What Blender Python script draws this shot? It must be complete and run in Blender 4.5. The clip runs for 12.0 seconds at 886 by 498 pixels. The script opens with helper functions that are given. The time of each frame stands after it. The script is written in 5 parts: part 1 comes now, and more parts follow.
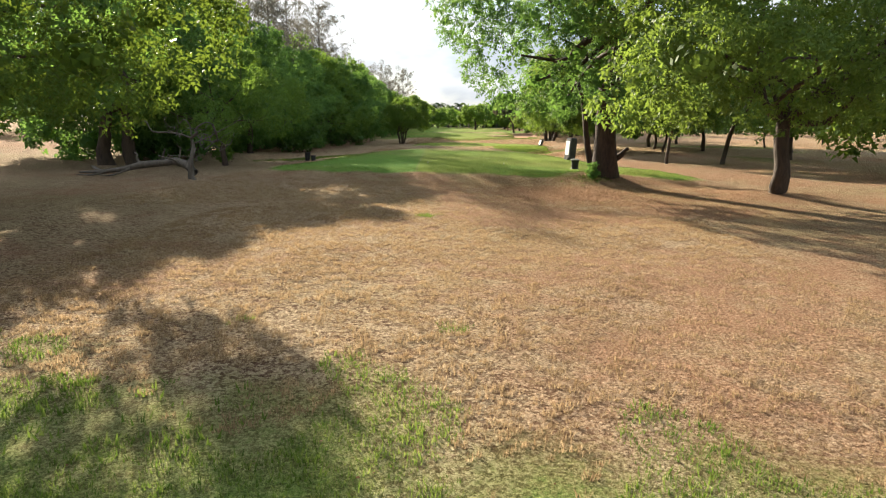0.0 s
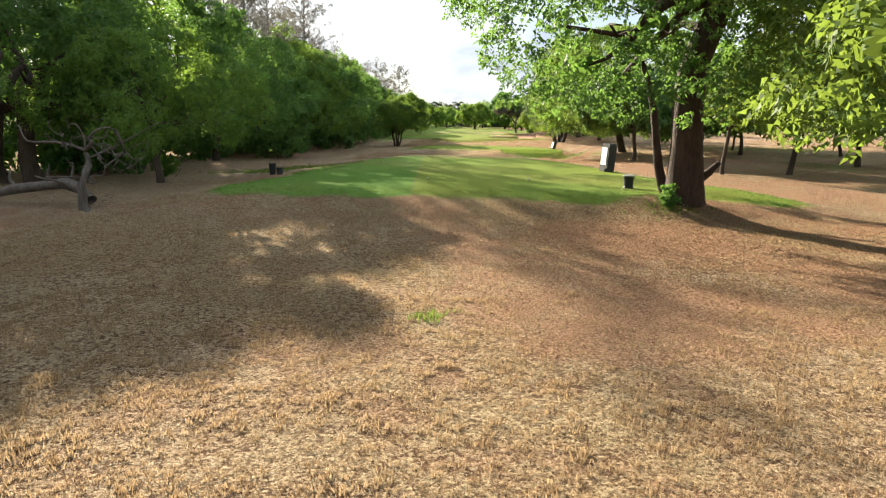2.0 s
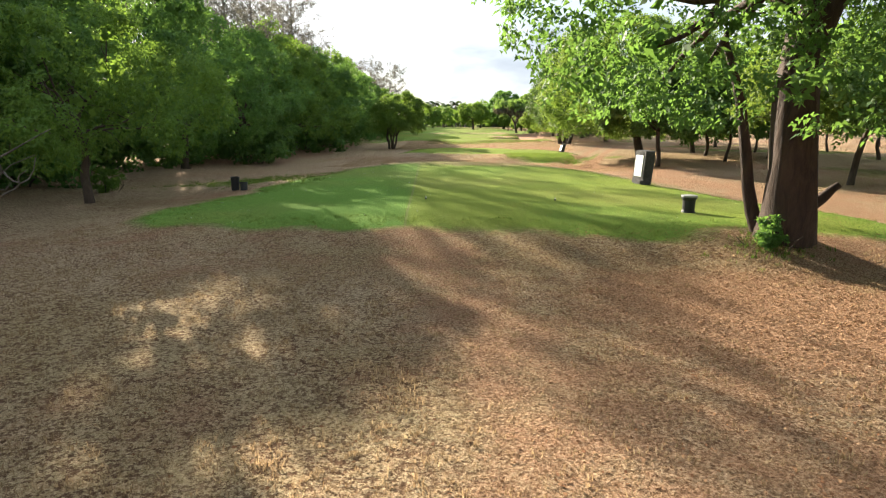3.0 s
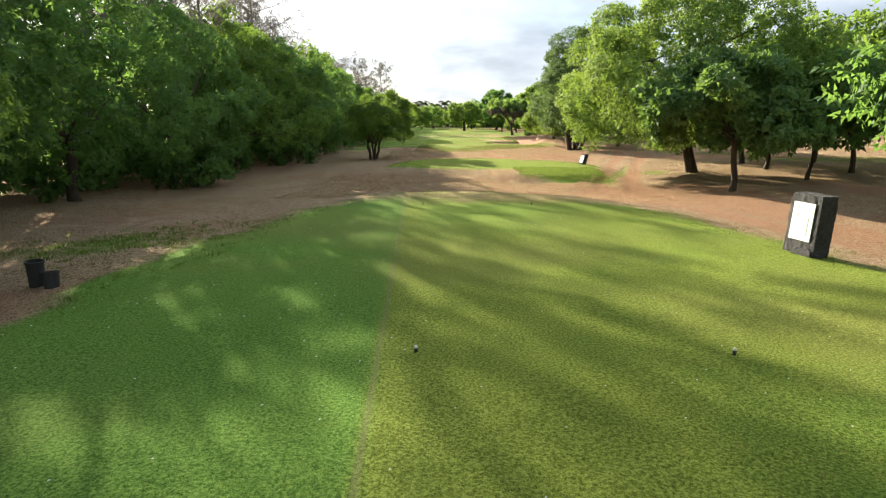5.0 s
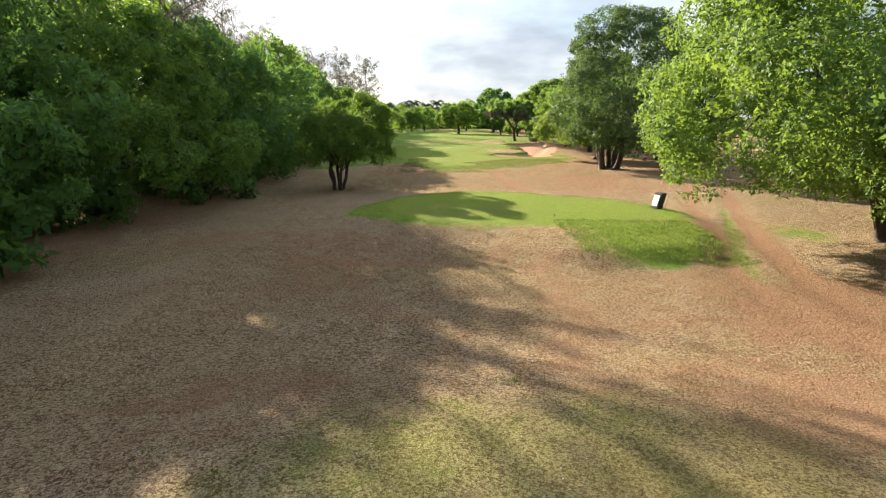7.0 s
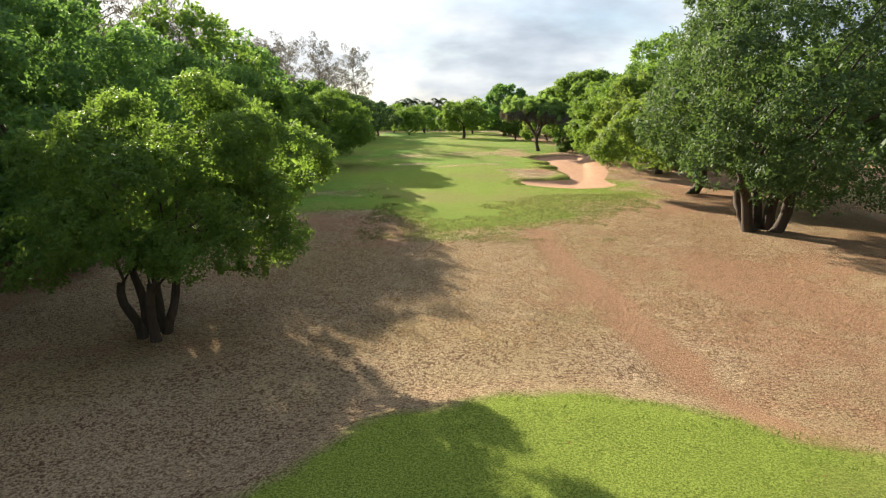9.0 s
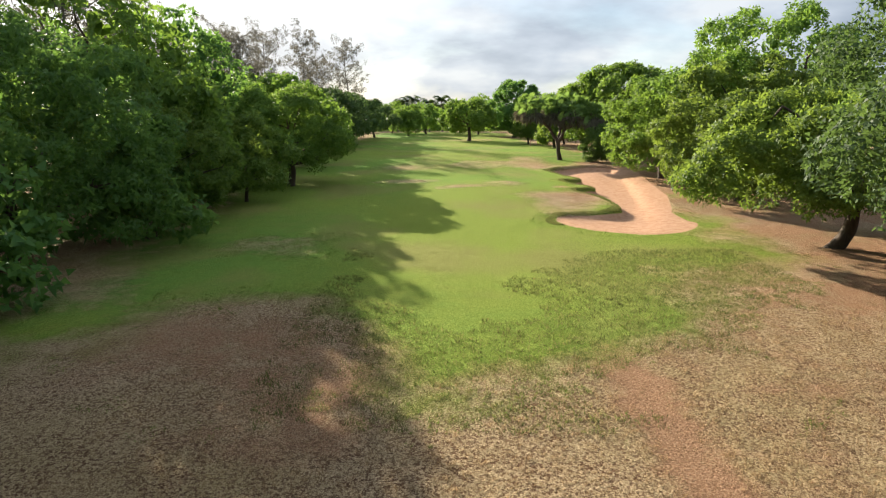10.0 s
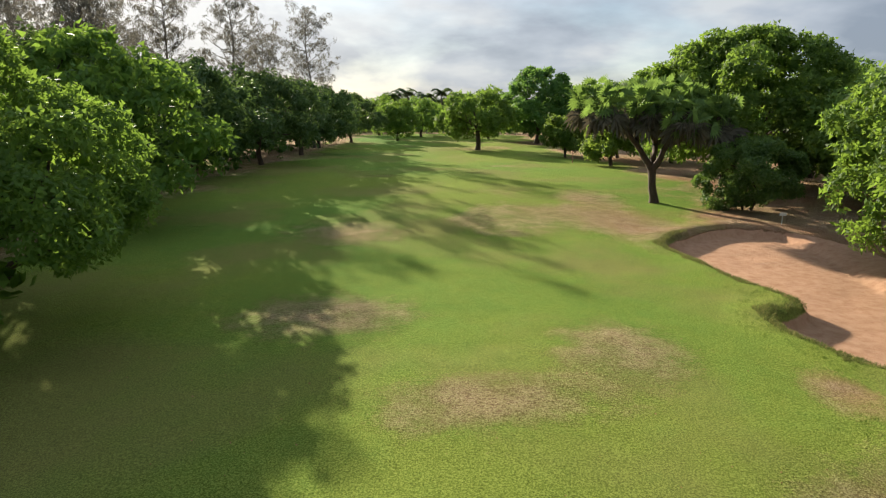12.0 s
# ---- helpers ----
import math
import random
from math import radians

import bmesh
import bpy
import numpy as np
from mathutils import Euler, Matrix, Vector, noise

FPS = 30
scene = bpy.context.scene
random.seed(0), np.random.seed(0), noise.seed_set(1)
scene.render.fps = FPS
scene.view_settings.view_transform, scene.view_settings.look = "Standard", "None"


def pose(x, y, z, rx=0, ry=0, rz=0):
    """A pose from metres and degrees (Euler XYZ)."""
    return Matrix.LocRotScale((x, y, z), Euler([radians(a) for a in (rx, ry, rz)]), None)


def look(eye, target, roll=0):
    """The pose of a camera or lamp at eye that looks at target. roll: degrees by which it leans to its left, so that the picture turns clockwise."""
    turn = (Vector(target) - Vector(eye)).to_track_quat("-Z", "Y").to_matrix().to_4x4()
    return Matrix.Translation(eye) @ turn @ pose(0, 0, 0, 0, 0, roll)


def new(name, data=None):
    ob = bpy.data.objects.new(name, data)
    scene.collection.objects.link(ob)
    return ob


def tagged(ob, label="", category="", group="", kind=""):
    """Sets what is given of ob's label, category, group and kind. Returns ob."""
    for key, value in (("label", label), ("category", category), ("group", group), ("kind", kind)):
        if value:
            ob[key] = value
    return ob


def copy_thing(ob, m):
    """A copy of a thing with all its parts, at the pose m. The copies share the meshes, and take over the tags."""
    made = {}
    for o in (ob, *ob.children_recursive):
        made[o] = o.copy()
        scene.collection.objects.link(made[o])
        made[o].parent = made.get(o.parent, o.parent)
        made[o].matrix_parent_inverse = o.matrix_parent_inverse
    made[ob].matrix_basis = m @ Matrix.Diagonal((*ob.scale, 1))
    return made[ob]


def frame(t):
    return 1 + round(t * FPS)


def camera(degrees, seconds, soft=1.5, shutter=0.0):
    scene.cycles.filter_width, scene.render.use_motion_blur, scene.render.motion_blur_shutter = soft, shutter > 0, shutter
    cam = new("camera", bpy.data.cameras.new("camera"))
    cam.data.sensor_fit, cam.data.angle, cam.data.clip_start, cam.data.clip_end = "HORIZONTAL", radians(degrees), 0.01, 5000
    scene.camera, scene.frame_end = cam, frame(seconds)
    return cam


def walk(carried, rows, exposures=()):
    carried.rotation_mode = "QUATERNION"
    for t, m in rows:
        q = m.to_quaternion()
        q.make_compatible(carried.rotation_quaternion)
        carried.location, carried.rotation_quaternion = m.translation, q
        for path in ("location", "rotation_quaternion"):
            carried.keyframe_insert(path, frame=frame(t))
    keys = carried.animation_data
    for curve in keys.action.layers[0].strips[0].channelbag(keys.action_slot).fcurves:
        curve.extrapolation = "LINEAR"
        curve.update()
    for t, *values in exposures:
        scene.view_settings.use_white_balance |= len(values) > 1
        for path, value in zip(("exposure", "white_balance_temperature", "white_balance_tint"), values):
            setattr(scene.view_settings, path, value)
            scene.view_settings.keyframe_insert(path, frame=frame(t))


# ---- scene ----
cam = camera(72.0, 12.0, soft=1.2)
ROWS = [
    (0, pose(1.378, 7.754, 2.097, 78.27, 0, 2.90) @ pose(0, 0, 0, 0, 0, 0.96)),
    (0.5, pose(1.259, 9.164, 2.130, 78.26, 0, 2.90) @ pose(0, 0, 0, 0, 0, 0.95)),
    (1, pose(1.113, 10.776, 2.154, 78.23, 0, 2.86) @ pose(0, 0, 0, 0, 0, 0.91)),
    (1.5, pose(0.945, 12.584, 2.179, 78.21, 0, 2.78) @ pose(0, 0, 0, 0, 0, 0.85)),
    (2, pose(0.763, 14.603, 2.210, 78.19, 0, 2.67) @ pose(0, 0, 0, 0, 0, 0.78)),
    (2.5, pose(0.586, 16.755, 2.243, 78.19, 0, 2.56) @ pose(0, 0, 0, 0, 0, 0.69)),
    (3, pose(0.402, 19.032, 2.314, 78.16, 0, 2.41) @ pose(0, 0, 0, 0, 0, 0.60)),
    (5, pose(-0.289, 28.703, 2.721, 78.10, 0, 1.39) @ pose(0, 0, 0, 0, 0, 0.24)),
    (5.5, pose(-0.412, 31.733, 2.899, 78.07, 0, 1.19) @ pose(0, 0, 0, 0, 0, 0.16)),
    (6, pose(-0.530, 35.162, 3.124, 78.03, 0, 1.00) @ pose(0, 0, 0, 0, 0, 0.10)),
    (6.5, pose(-0.638, 39.161, 3.376, 78.01, 0, 0.82) @ pose(0, 0, 0, 0, 0, 0.04)),
    (7, pose(-0.780, 43.236, 3.594, 77.93, 0, 0.65) @ pose(0, 0, 0, 0, 0, 0.00)),
    (7.5, pose(-0.857, 48.243, 3.746, 77.91, 0, 0.66) @ pose(0, 0, 0, 0, 0, -0.03)),
    (9.5, pose(-0.704, 71.522, 4.413, 77.63, 0, 1.21) @ pose(0, 0, 0, 0, 0, 0.01)),
    (10, pose(-0.800, 77.989, 4.637, 77.50, 0, 1.36) @ pose(0, 0, 0, 0, 0, 0.05)),
    (10.5, pose(-0.918, 84.704, 4.791, 77.38, 0, 1.44) @ pose(0, 0, 0, 0, 0, 0.10)),
    (11, pose(-1.017, 91.457, 4.901, 77.23, 0, 1.48) @ pose(0, 0, 0, 0, 0, 0.16)),
    (11.5, pose(-1.049, 98.555, 4.945, 77.17, 0, 1.55) @ pose(0, 0, 0, 0, 0, 0.23)),
    (12, pose(-0.997, 106.400, 4.946, 77.10, 0, 1.57) @ pose(0, 0, 0, 0, 0, 0.30)),
]
walk(cam, ROWS, [(0, 1.88), (2, 2.06), (3, 2.16), (5, 2.04), (6, 1.96), (7.5, 1.93), (9.5, 1.76), (10.5, 1.64), (11.3, 1.38), (12, 1.4)])

# ---- light: a low sun ahead and to the left, behind broken cloud ----
SUN_ELEVATION, SUN_LEFT = radians(19.5), radians(31.5)
TO_SUN = Vector((-math.sin(SUN_LEFT) * math.cos(SUN_ELEVATION), math.cos(SUN_LEFT) * math.cos(SUN_ELEVATION), math.sin(SUN_ELEVATION)))
sun = new("sun", bpy.data.lights.new("sun", "SUN"))
sun.data.energy, sun.data.angle, sun.data.color = 5.0, radians(0.5), (1.0, 0.895, 0.71)
sun.matrix_basis = look((0, 0, 60), Vector((0, 0, 60)) - TO_SUN)


def nodes_of(tree):
    """A short way to write node trees: add(type, inputs, settings) and link."""
    tree.nodes.clear()

    def add(kind, ins=None, **settings):
        n = tree.nodes.new(kind)
        if "operation" in settings:
            n.operation = settings["operation"]
        if "data_type" in settings:
            n.data_type = settings["data_type"]
        if "blend_type" in settings:
            n.blend_type = settings["blend_type"]
        if "attribute_name" in settings:
            n.attribute_name, n.attribute_type = settings["attribute_name"], settings["attribute_type"]
        if "sky_type" in settings:
            n.sky_type, n.sun_disc, n.air_density, n.dust_density = settings["sky_type"], False, 1.0, 0.4
            n.sun_elevation, n.sun_rotation = SUN_ELEVATION, -SUN_LEFT
        for key, value in (ins or {}).items():
            if isinstance(value, bpy.types.NodeSocket):
                tree.links.new(value, n.inputs[key])
            else:
                n.inputs[key].default_value = value
        return n
    return add


def ramp(add, fac, stops):
    n = add("ShaderNodeValToRGB", {"Fac": fac})
    el = n.color_ramp.elements
    while len(el) < len(stops):
        el.new(0.5)
    for e, (p, c) in zip(el, stops):
        e.position, e.color = p, (*c, 1) if len(c) == 3 else c
    return n.outputs["Color"]


def mixc(add, fac, a, b, how="MIX"):
    n = add("ShaderNodeMix", data_type="RGBA", blend_type=how)
    for s, v in ((n.inputs[0], fac), (n.inputs[6], a), (n.inputs[7], b)):
        if isinstance(v, bpy.types.NodeSocket):
            n.id_data.links.new(v, s)
        else:
            s.default_value = v if isinstance(v, (int, float)) else (*v, 1)
    return n.outputs[2]


def calc(add, how, a, b=0.0, c=0.0):
    return add("ShaderNodeMath", {0: a, 1: b, 2: c}, operation=how).outputs[0]


world = bpy.data.worlds.new("sky")
scene.world = world
world.use_nodes = True
add = nodes_of(world.node_tree)
sky = add("ShaderNodeTexSky", sky_type="NISHITA")
co = add("ShaderNodeTexCoord").outputs["Generated"]
parts = add("ShaderNodeSeparateXYZ", {0: co})
rise = calc(add, "ADD", calc(add, "MAXIMUM", parts.outputs[2], 0.0), 0.30)
flat = add("ShaderNodeCombineXYZ", {0: calc(add, "DIVIDE", parts.outputs[0], rise), 1: calc(add, "DIVIDE", parts.outputs[1], rise), 2: 0.0})
big = add("ShaderNodeTexNoise", {"Vector": flat.outputs[0], "Scale": 1.1, "Detail": 7.0, "Roughness": 0.52, "Distortion": 0.15})
cover = ramp(add, big.outputs["Fac"], [(0.30, (0, 0, 0)), (0.52, (1, 1, 1))])
fine = add("ShaderNodeTexNoise", {"Vector": flat.outputs[0], "Scale": 1.7, "Detail": 5.0, "Roughness": 0.5})
grey = ramp(add, fine.outputs["Fac"], [(0.36, (0.128, 0.150, 0.186)), (0.50, (0.205, 0.228, 0.262)), (0.60, (0.285, 0.298, 0.312))])
toward = add("ShaderNodeVectorMath", {0: co, 1: tuple(TO_SUN)}, operation="DOT_PRODUCT").outputs["Value"]
glow = calc(add, "POWER", calc(add, "MAXIMUM", toward, 0.0), 10.0)
cloud = mixc(add, calc(add, "MULTIPLY", glow, 0.9), grey, (0.44, 0.435, 0.425))
blue = mixc(add, 1.0, sky.outputs[0], (0.075, 0.075, 0.075), "MULTIPLY")
whole = mixc(add, calc(add, "ADD", calc(add, "MULTIPLY", cover, 0.5), 0.45), blue, cloud)
lift = calc(add, "ADD", calc(add, "MULTIPLY", calc(add, "MAXIMUM", parts.outputs[2], 0.0), 0.42), 0.83)  # overcast grows brighter towards the zenith
back = add("ShaderNodeBackground", {"Color": whole, "Strength": lift})
add("ShaderNodeOutputWorld", {0: back.outputs[0]})


# ---- materials ----
def material(name):
    m = bpy.data.materials.new(name)
    m.use_nodes = True
    return m, nodes_of(m.node_tree)


def noise_tex(add, scale, detail=4.0, rough=0.55, vec=None, out="Fac", distort=0.0):
    ins = {"Scale": scale, "Detail": detail, "Roughness": rough, "Distortion": distort}
    if vec is not None:
        ins["Vector"] = vec
    return add("ShaderNodeTexNoise", ins).outputs[out]


def surface(add, color, rough, bump=None, strength=0.3, distance=0.02, metallic=0.0, specular=0.4):
    ins = {"Base Color": color if isinstance(color, bpy.types.NodeSocket) else (*color, 1), "Roughness": rough, "Metallic": metallic, "Specular IOR Level": specular}
    if bump is not None:
        ins["Normal"] = add("ShaderNodeBump", {"Height": bump, "Strength": strength, "Distance": distance}).outputs[0]
    p = add("ShaderNodeBsdfPrincipled", ins)
    add("ShaderNodeOutputMaterial", {0: p.outputs[0]})
    return p


def plain(name, dark, light, scale=6.0, rough=0.7, bump=0.4, distance=0.01, metallic=0.0, detail=6.0):
    m, add = material(name)
    vec = add("ShaderNodeTexCoord").outputs["Object"]
    n = noise_tex(add, scale, detail, 0.65, vec)
    n2 = noise_tex(add, scale * 6, 4, 0.6, vec)
    c = mixc(add, n2, ramp(add, n, [(0.3, dark), (0.7, light)]), ramp(add, n, [(0.35, light), (0.65, dark)]))
    surface(add, mixc(add, 0.3, ramp(add, n, [(0.3, dark), (0.7, light)]), c), rough, n2, bump, distance, metallic)
    return m


def leaf_material(name, dark, mid, light, glow_c, through_share=0.42, rough=0.45):
    """Two-sided leaf: some light passes through the blade."""
    m, add = material(name)
    isl = add("ShaderNodeNewGeometry").outputs["Random Per Island"]
    ob = add("ShaderNodeObjectInfo").outputs["Random"]
    pos = add("ShaderNodeTexCoord").outputs["Object"]
    patch = noise_tex(add, 0.55, 2, 0.5, pos)
    tone = calc(add, "ADD", calc(add, "MULTIPLY", isl, 0.55), calc(add, "MULTIPLY", patch, 0.45))
    col = ramp(add, tone, [(0.12, dark), (0.5, mid), (0.88, light)])
    hsv = add("ShaderNodeHueSaturation", {"Hue": calc(add, "ADD", calc(add, "MULTIPLY", ob, 0.02), 0.494), "Saturation": 1.0, "Value": calc(add, "ADD", calc(add, "MULTIPLY", ob, 0.35), 0.82), "Fac": 1.0, "Color": col})
    p = add("ShaderNodeBsdfPrincipled", {"Base Color": hsv.outputs[0], "Roughness": rough + 0.15, "Specular IOR Level": 0.14})
    tr = add("ShaderNodeBsdfTranslucent", {"Color": mixc(add, 0.6, hsv.outputs[0], glow_c)})
    mx = add("ShaderNodeMixShader", {0: through_share, 1: p.outputs[0], 2: tr.outputs[0]})
    add("ShaderNodeOutputMaterial", {0: mx.outputs[0]})
    return m


LEAF = {
    "deep": leaf_material("leaf_deep_green", (0.031, 0.073, 0.026), (0.062, 0.130, 0.040), (0.112, 0.196, 0.054), (0.27, 0.46, 0.07), 0.44),
    "neem": leaf_material("leaf_mid_green", (0.036, 0.074, 0.02), (0.076, 0.138, 0.03), (0.125, 0.205, 0.044), (0.33, 0.50, 0.06), 0.42),
    "lime": leaf_material("leaf_yellow_green", (0.034, 0.072, 0.020), (0.082, 0.142, 0.032), (0.140, 0.212, 0.048), (0.35, 0.47, 0.06), 0.40),
    "broad": leaf_material("leaf_broad_glossy", (0.034, 0.078, 0.028), (0.07, 0.138, 0.042), (0.135, 0.21, 0.065), (0.28, 0.44, 0.065), 0.35, 0.35),
    "olive": leaf_material("leaf_olive", (0.042, 0.074, 0.026), (0.08, 0.125, 0.04), (0.125, 0.185, 0.056), (0.28, 0.42, 0.07), 0.40),
    "fig": leaf_material("leaf_fig_dark", (0.024, 0.050, 0.020), (0.052, 0.094, 0.034), (0.092, 0.142, 0.052), (0.20, 0.31, 0.065), 0.32),
    "bough": leaf_material("leaf_bough_yellow", (0.020, 0.040, 0.008), (0.050, 0.088, 0.014), (0.095, 0.145, 0.022), (0.27, 0.36, 0.04), 0.36),
    "needle": leaf_material("needle_grey", (0.07, 0.068, 0.056), (0.11, 0.104, 0.085), (0.15, 0.14, 0.115), (0.20, 0.185, 0.15), 0.35, 0.7),
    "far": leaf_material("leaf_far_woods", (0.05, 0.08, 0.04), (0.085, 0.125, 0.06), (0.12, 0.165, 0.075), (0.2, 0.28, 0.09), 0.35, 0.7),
    "dead": leaf_material("leaf_dead", (0.055, 0.052, 0.04), (0.095, 0.09, 0.068), (0.145, 0.135, 0.10), (0.2, 0.16, 0.1), 0.15, 0.85),
    "litter": leaf_material("leaf_litter_brown", (0.13, 0.055, 0.028), (0.25, 0.125, 0.065), (0.44, 0.28, 0.16), (0.3, 0.17, 0.07), 0.12, 0.8),
}


def bark_material(name, dark, light):
    m, add = material(name)
    vec = add("ShaderNodeMapping", {"Vector": add("ShaderNodeTexCoord").outputs["Object"], "Scale": (1, 1, 0.22)}).outputs[0]
    n = noise_tex(add, 9, 7, 0.68, vec, distort=0.6)
    blot = noise_tex(add, 1.3, 3, 0.5)
    c = mixc(add, calc(add, "MULTIPLY", blot, 0.5), ramp(add, n, [(0.32, dark), (0.66, light)]), tuple(v * 0.62 for v in light))
    surface(add, c, 0.9, n, 0.9, 0.05)
    return m


BARK = bark_material("bark_brown", (0.025, 0.018, 0.013), (0.095, 0.065, 0.045))
BARK_RED = bark_material("bark_reddish", (0.02, 0.012, 0.009), (0.085, 0.05, 0.034))
BARK_GREY = bark_material("bark_grey", (0.06, 0.052, 0.045), (0.20, 0.175, 0.145))
DEADWOOD = bark_material("weathered_deadwood", (0.05, 0.04, 0.032), (0.17, 0.142, 0.115))
STONE = plain("coral_rag_stone", (0.012, 0.012, 0.013), (0.11, 0.105, 0.10), 16, 0.95, 1.0, 0.06)
PANEL = plain("sign_panel_white", (0.66, 0.68, 0.66), (0.80, 0.81, 0.79), 2.5, 0.35, 0.05)
PRINT_GREEN = plain("sign_print_green", (0.35, 0.48, 0.36), (0.48, 0.60, 0.48), 8, 0.5, 0.05)
PRINT_RED = plain("sign_print_red", (0.42, 0.30, 0.29), (0.52, 0.38, 0.36), 8, 0.5, 0.05)
PRINT_GREY = plain("sign_print_grey", (0.42, 0.44, 0.43), (0.52, 0.54, 0.53), 8, 0.5, 0.05)
BLACK = plain("black_plastic", (0.010, 0.010, 0.011), (0.028, 0.028, 0.028), 7, 0.6, 0.25)
WHITE = plain("white_paint_worn", (0.52, 0.51, 0.48), (0.80, 0.79, 0.76), 9, 0.6, 0.2)
GREY = plain("grey_plastic_weathered", (0.16, 0.16, 0.155), (0.34, 0.335, 0.32), 9, 0.6, 0.2)
RED_PAINT = plain("faded_red_paint", (0.30, 0.10, 0.07), (0.42, 0.17, 0.12), 9, 0.6, 0.2)


def ground_material():
    """Dry lawn, watered green turf, bare red soil and bunker sand, blended by the cover attribute and broken up by noise."""
    m, add = material("golf_ground")
    vec = add("ShaderNodeTexCoord").outputs["Object"]
    att = add("ShaderNodeAttribute", attribute_name="cover", attribute_type="GEOMETRY")
    ch = add("ShaderNodeSeparateColor", {0: att.outputs["Color"]})
    green, sand, bare = ch.outputs[0], ch.outputs[1], ch.outputs[2]
    tuft = noise_tex(add, 15, 3, 0.65, vec, distort=0.2)
    fine = noise_tex(add, 105, 3, 0.7, vec)
    blade = calc(add, "ADD", calc(add, "MULTIPLY", noise_tex(add, 34, 4, 0.7, vec), 0.55), calc(add, "MULTIPLY", fine, 0.45))
    mid = noise_tex(add, 1.3, 5, 0.6, vec)
    wide = noise_tex(add, 0.16, 4, 0.55, vec)
    broken = calc(add, "ADD", calc(add, "MULTIPLY", calc(add, "SUBTRACT", mid, 0.5), 0.75), calc(add, "MULTIPLY", calc(add, "SUBTRACT", tuft, 0.5), 0.55))
    # straw-coloured lawn over red soil; the pits mix dark soil with painted tuft shade
    straw = ramp(add, blade, [(0.40, (0.20, 0.128, 0.07)), (0.49, (0.48, 0.348, 0.218)), (0.58, (0.78, 0.615, 0.42))])
    straw = mixc(add, ramp(add, wide, [(0.38, (0, 0, 0)), (0.66, (0.45, 0.45, 0.45))]), straw, ramp(add, blade, [(0.34, (0.14, 0.11, 0.035)), (0.62, (0.52, 0.42, 0.17))]))
    soil = ramp(add, blade, [(0.40, (0.15, 0.078, 0.042)), (0.5, (0.40, 0.235, 0.142)), (0.6, (0.64, 0.42, 0.275))])
    pit_shade = ramp(add, calc(add, "ADD", tuft, calc(add, "MULTIPLY", calc(add, "SUBTRACT", blade, 0.5), 0.9)), [(0.44, (1, 1, 1)), (0.52, (0, 0, 0))])
    dry = mixc(add, calc(add, "MULTIPLY", pit_shade, ramp(add, mid, [(0.34, (0.55, 0.55, 0.55)), (0.56, (1, 1, 1))])), straw, mixc(add, 0.66, soil, (0.075, 0.045, 0.027)))
    soil_w = ramp(add, calc(add, "ADD", bare, calc(add, "MULTIPLY", broken, 1.25)), [(0.35, (0, 0, 0)), (0.68, (1, 1, 1))])
    dry = mixc(add, soil_w, dry, soil)
    # turf: lush where watered, yellower where it dries out
    place = add("ShaderNodeSeparateXYZ", {0: vec})
    beside = calc(add, "ADD", calc(add, "ADD", place.outputs[0], 1.45), calc(add, "MULTIPLY", calc(add, "SUBTRACT", place.outputs[1], 40.0), 0.064))
    tee_rows = calc(add, "MULTIPLY", calc(add, "GREATER_THAN", place.outputs[1], 29.0), calc(add, "LESS_THAN", place.outputs[1], 52.0))
    mown = calc(add, "MULTIPLY", ramp(add, calc(add, "ADD", calc(add, "ADD", beside, 0.5), calc(add, "MULTIPLY", broken, 0.3)), [(0.38, (1, 1, 1)), (0.62, (0, 0, 0))]), tee_rows)
    lush = calc(add, "ADD", att.outputs["Alpha"], calc(add, "MULTIPLY", mown, 0.6))
    fresh = ramp(add, blade, [(0.40, (0.034, 0.084, 0.013)), (0.49, (0.090, 0.182, 0.031)), (0.58, (0.19, 0.305, 0.068))])
    tired = ramp(add, blade, [(0.40, (0.066, 0.084, 0.016)), (0.49, (0.150, 0.200, 0.031)), (0.58, (0.29, 0.35, 0.078))])
    turf = mixc(add, ramp(add, calc(add, "ADD", lush, calc(add, "MULTIPLY", broken, 0.8)), [(0.2, (0, 0, 0)), (0.8, (1, 1, 1))]), tired, fresh)
    worn = calc(add, "MULTIPLY", ramp(add, wide, [(0.48, (0, 0, 0)), (0.64, (0.7, 0.7, 0.7))]), calc(add, "SUBTRACT", 1.0, calc(add, "MULTIPLY", tee_rows, 0.45)))
    turf = mixc(add, worn, turf, mixc(add, 0.5, tired, (0.22, 0.155, 0.085)))
    seam = calc(add, "MULTIPLY", calc(add, "LESS_THAN", calc(add, "ABSOLUTE", beside), 0.03), calc(add, "MULTIPLY", tee_rows, 0.35))
    turf = mixc(add, seam, turf, (0.20, 0.17, 0.10))
    turf_w = ramp(add, calc(add, "ADD", green, calc(add, "MULTIPLY", broken, 0.75)), [(0.28, (0, 0, 0)), (0.72, (1, 1, 1))])
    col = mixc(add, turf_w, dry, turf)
    grit = noise_tex(add, 3.2, 6, 0.7, vec)
    sandc = ramp(add, calc(add, "ADD", calc(add, "MULTIPLY", grit, 0.7), calc(add, "MULTIPLY", blade, 0.3)), [(0.30, (0.29, 0.160, 0.098)), (0.5, (0.41, 0.245, 0.160)), (0.7, (0.50, 0.33, 0.225))])
    sand_w = ramp(add, calc(add, "ADD", sand, calc(add, "MULTIPLY", calc(add, "SUBTRACT", tuft, 0.5), 0.3)), [(0.42, (0, 0, 0)), (0.58, (1, 1, 1))])
    col = mixc(add, sand_w, col, sandc)
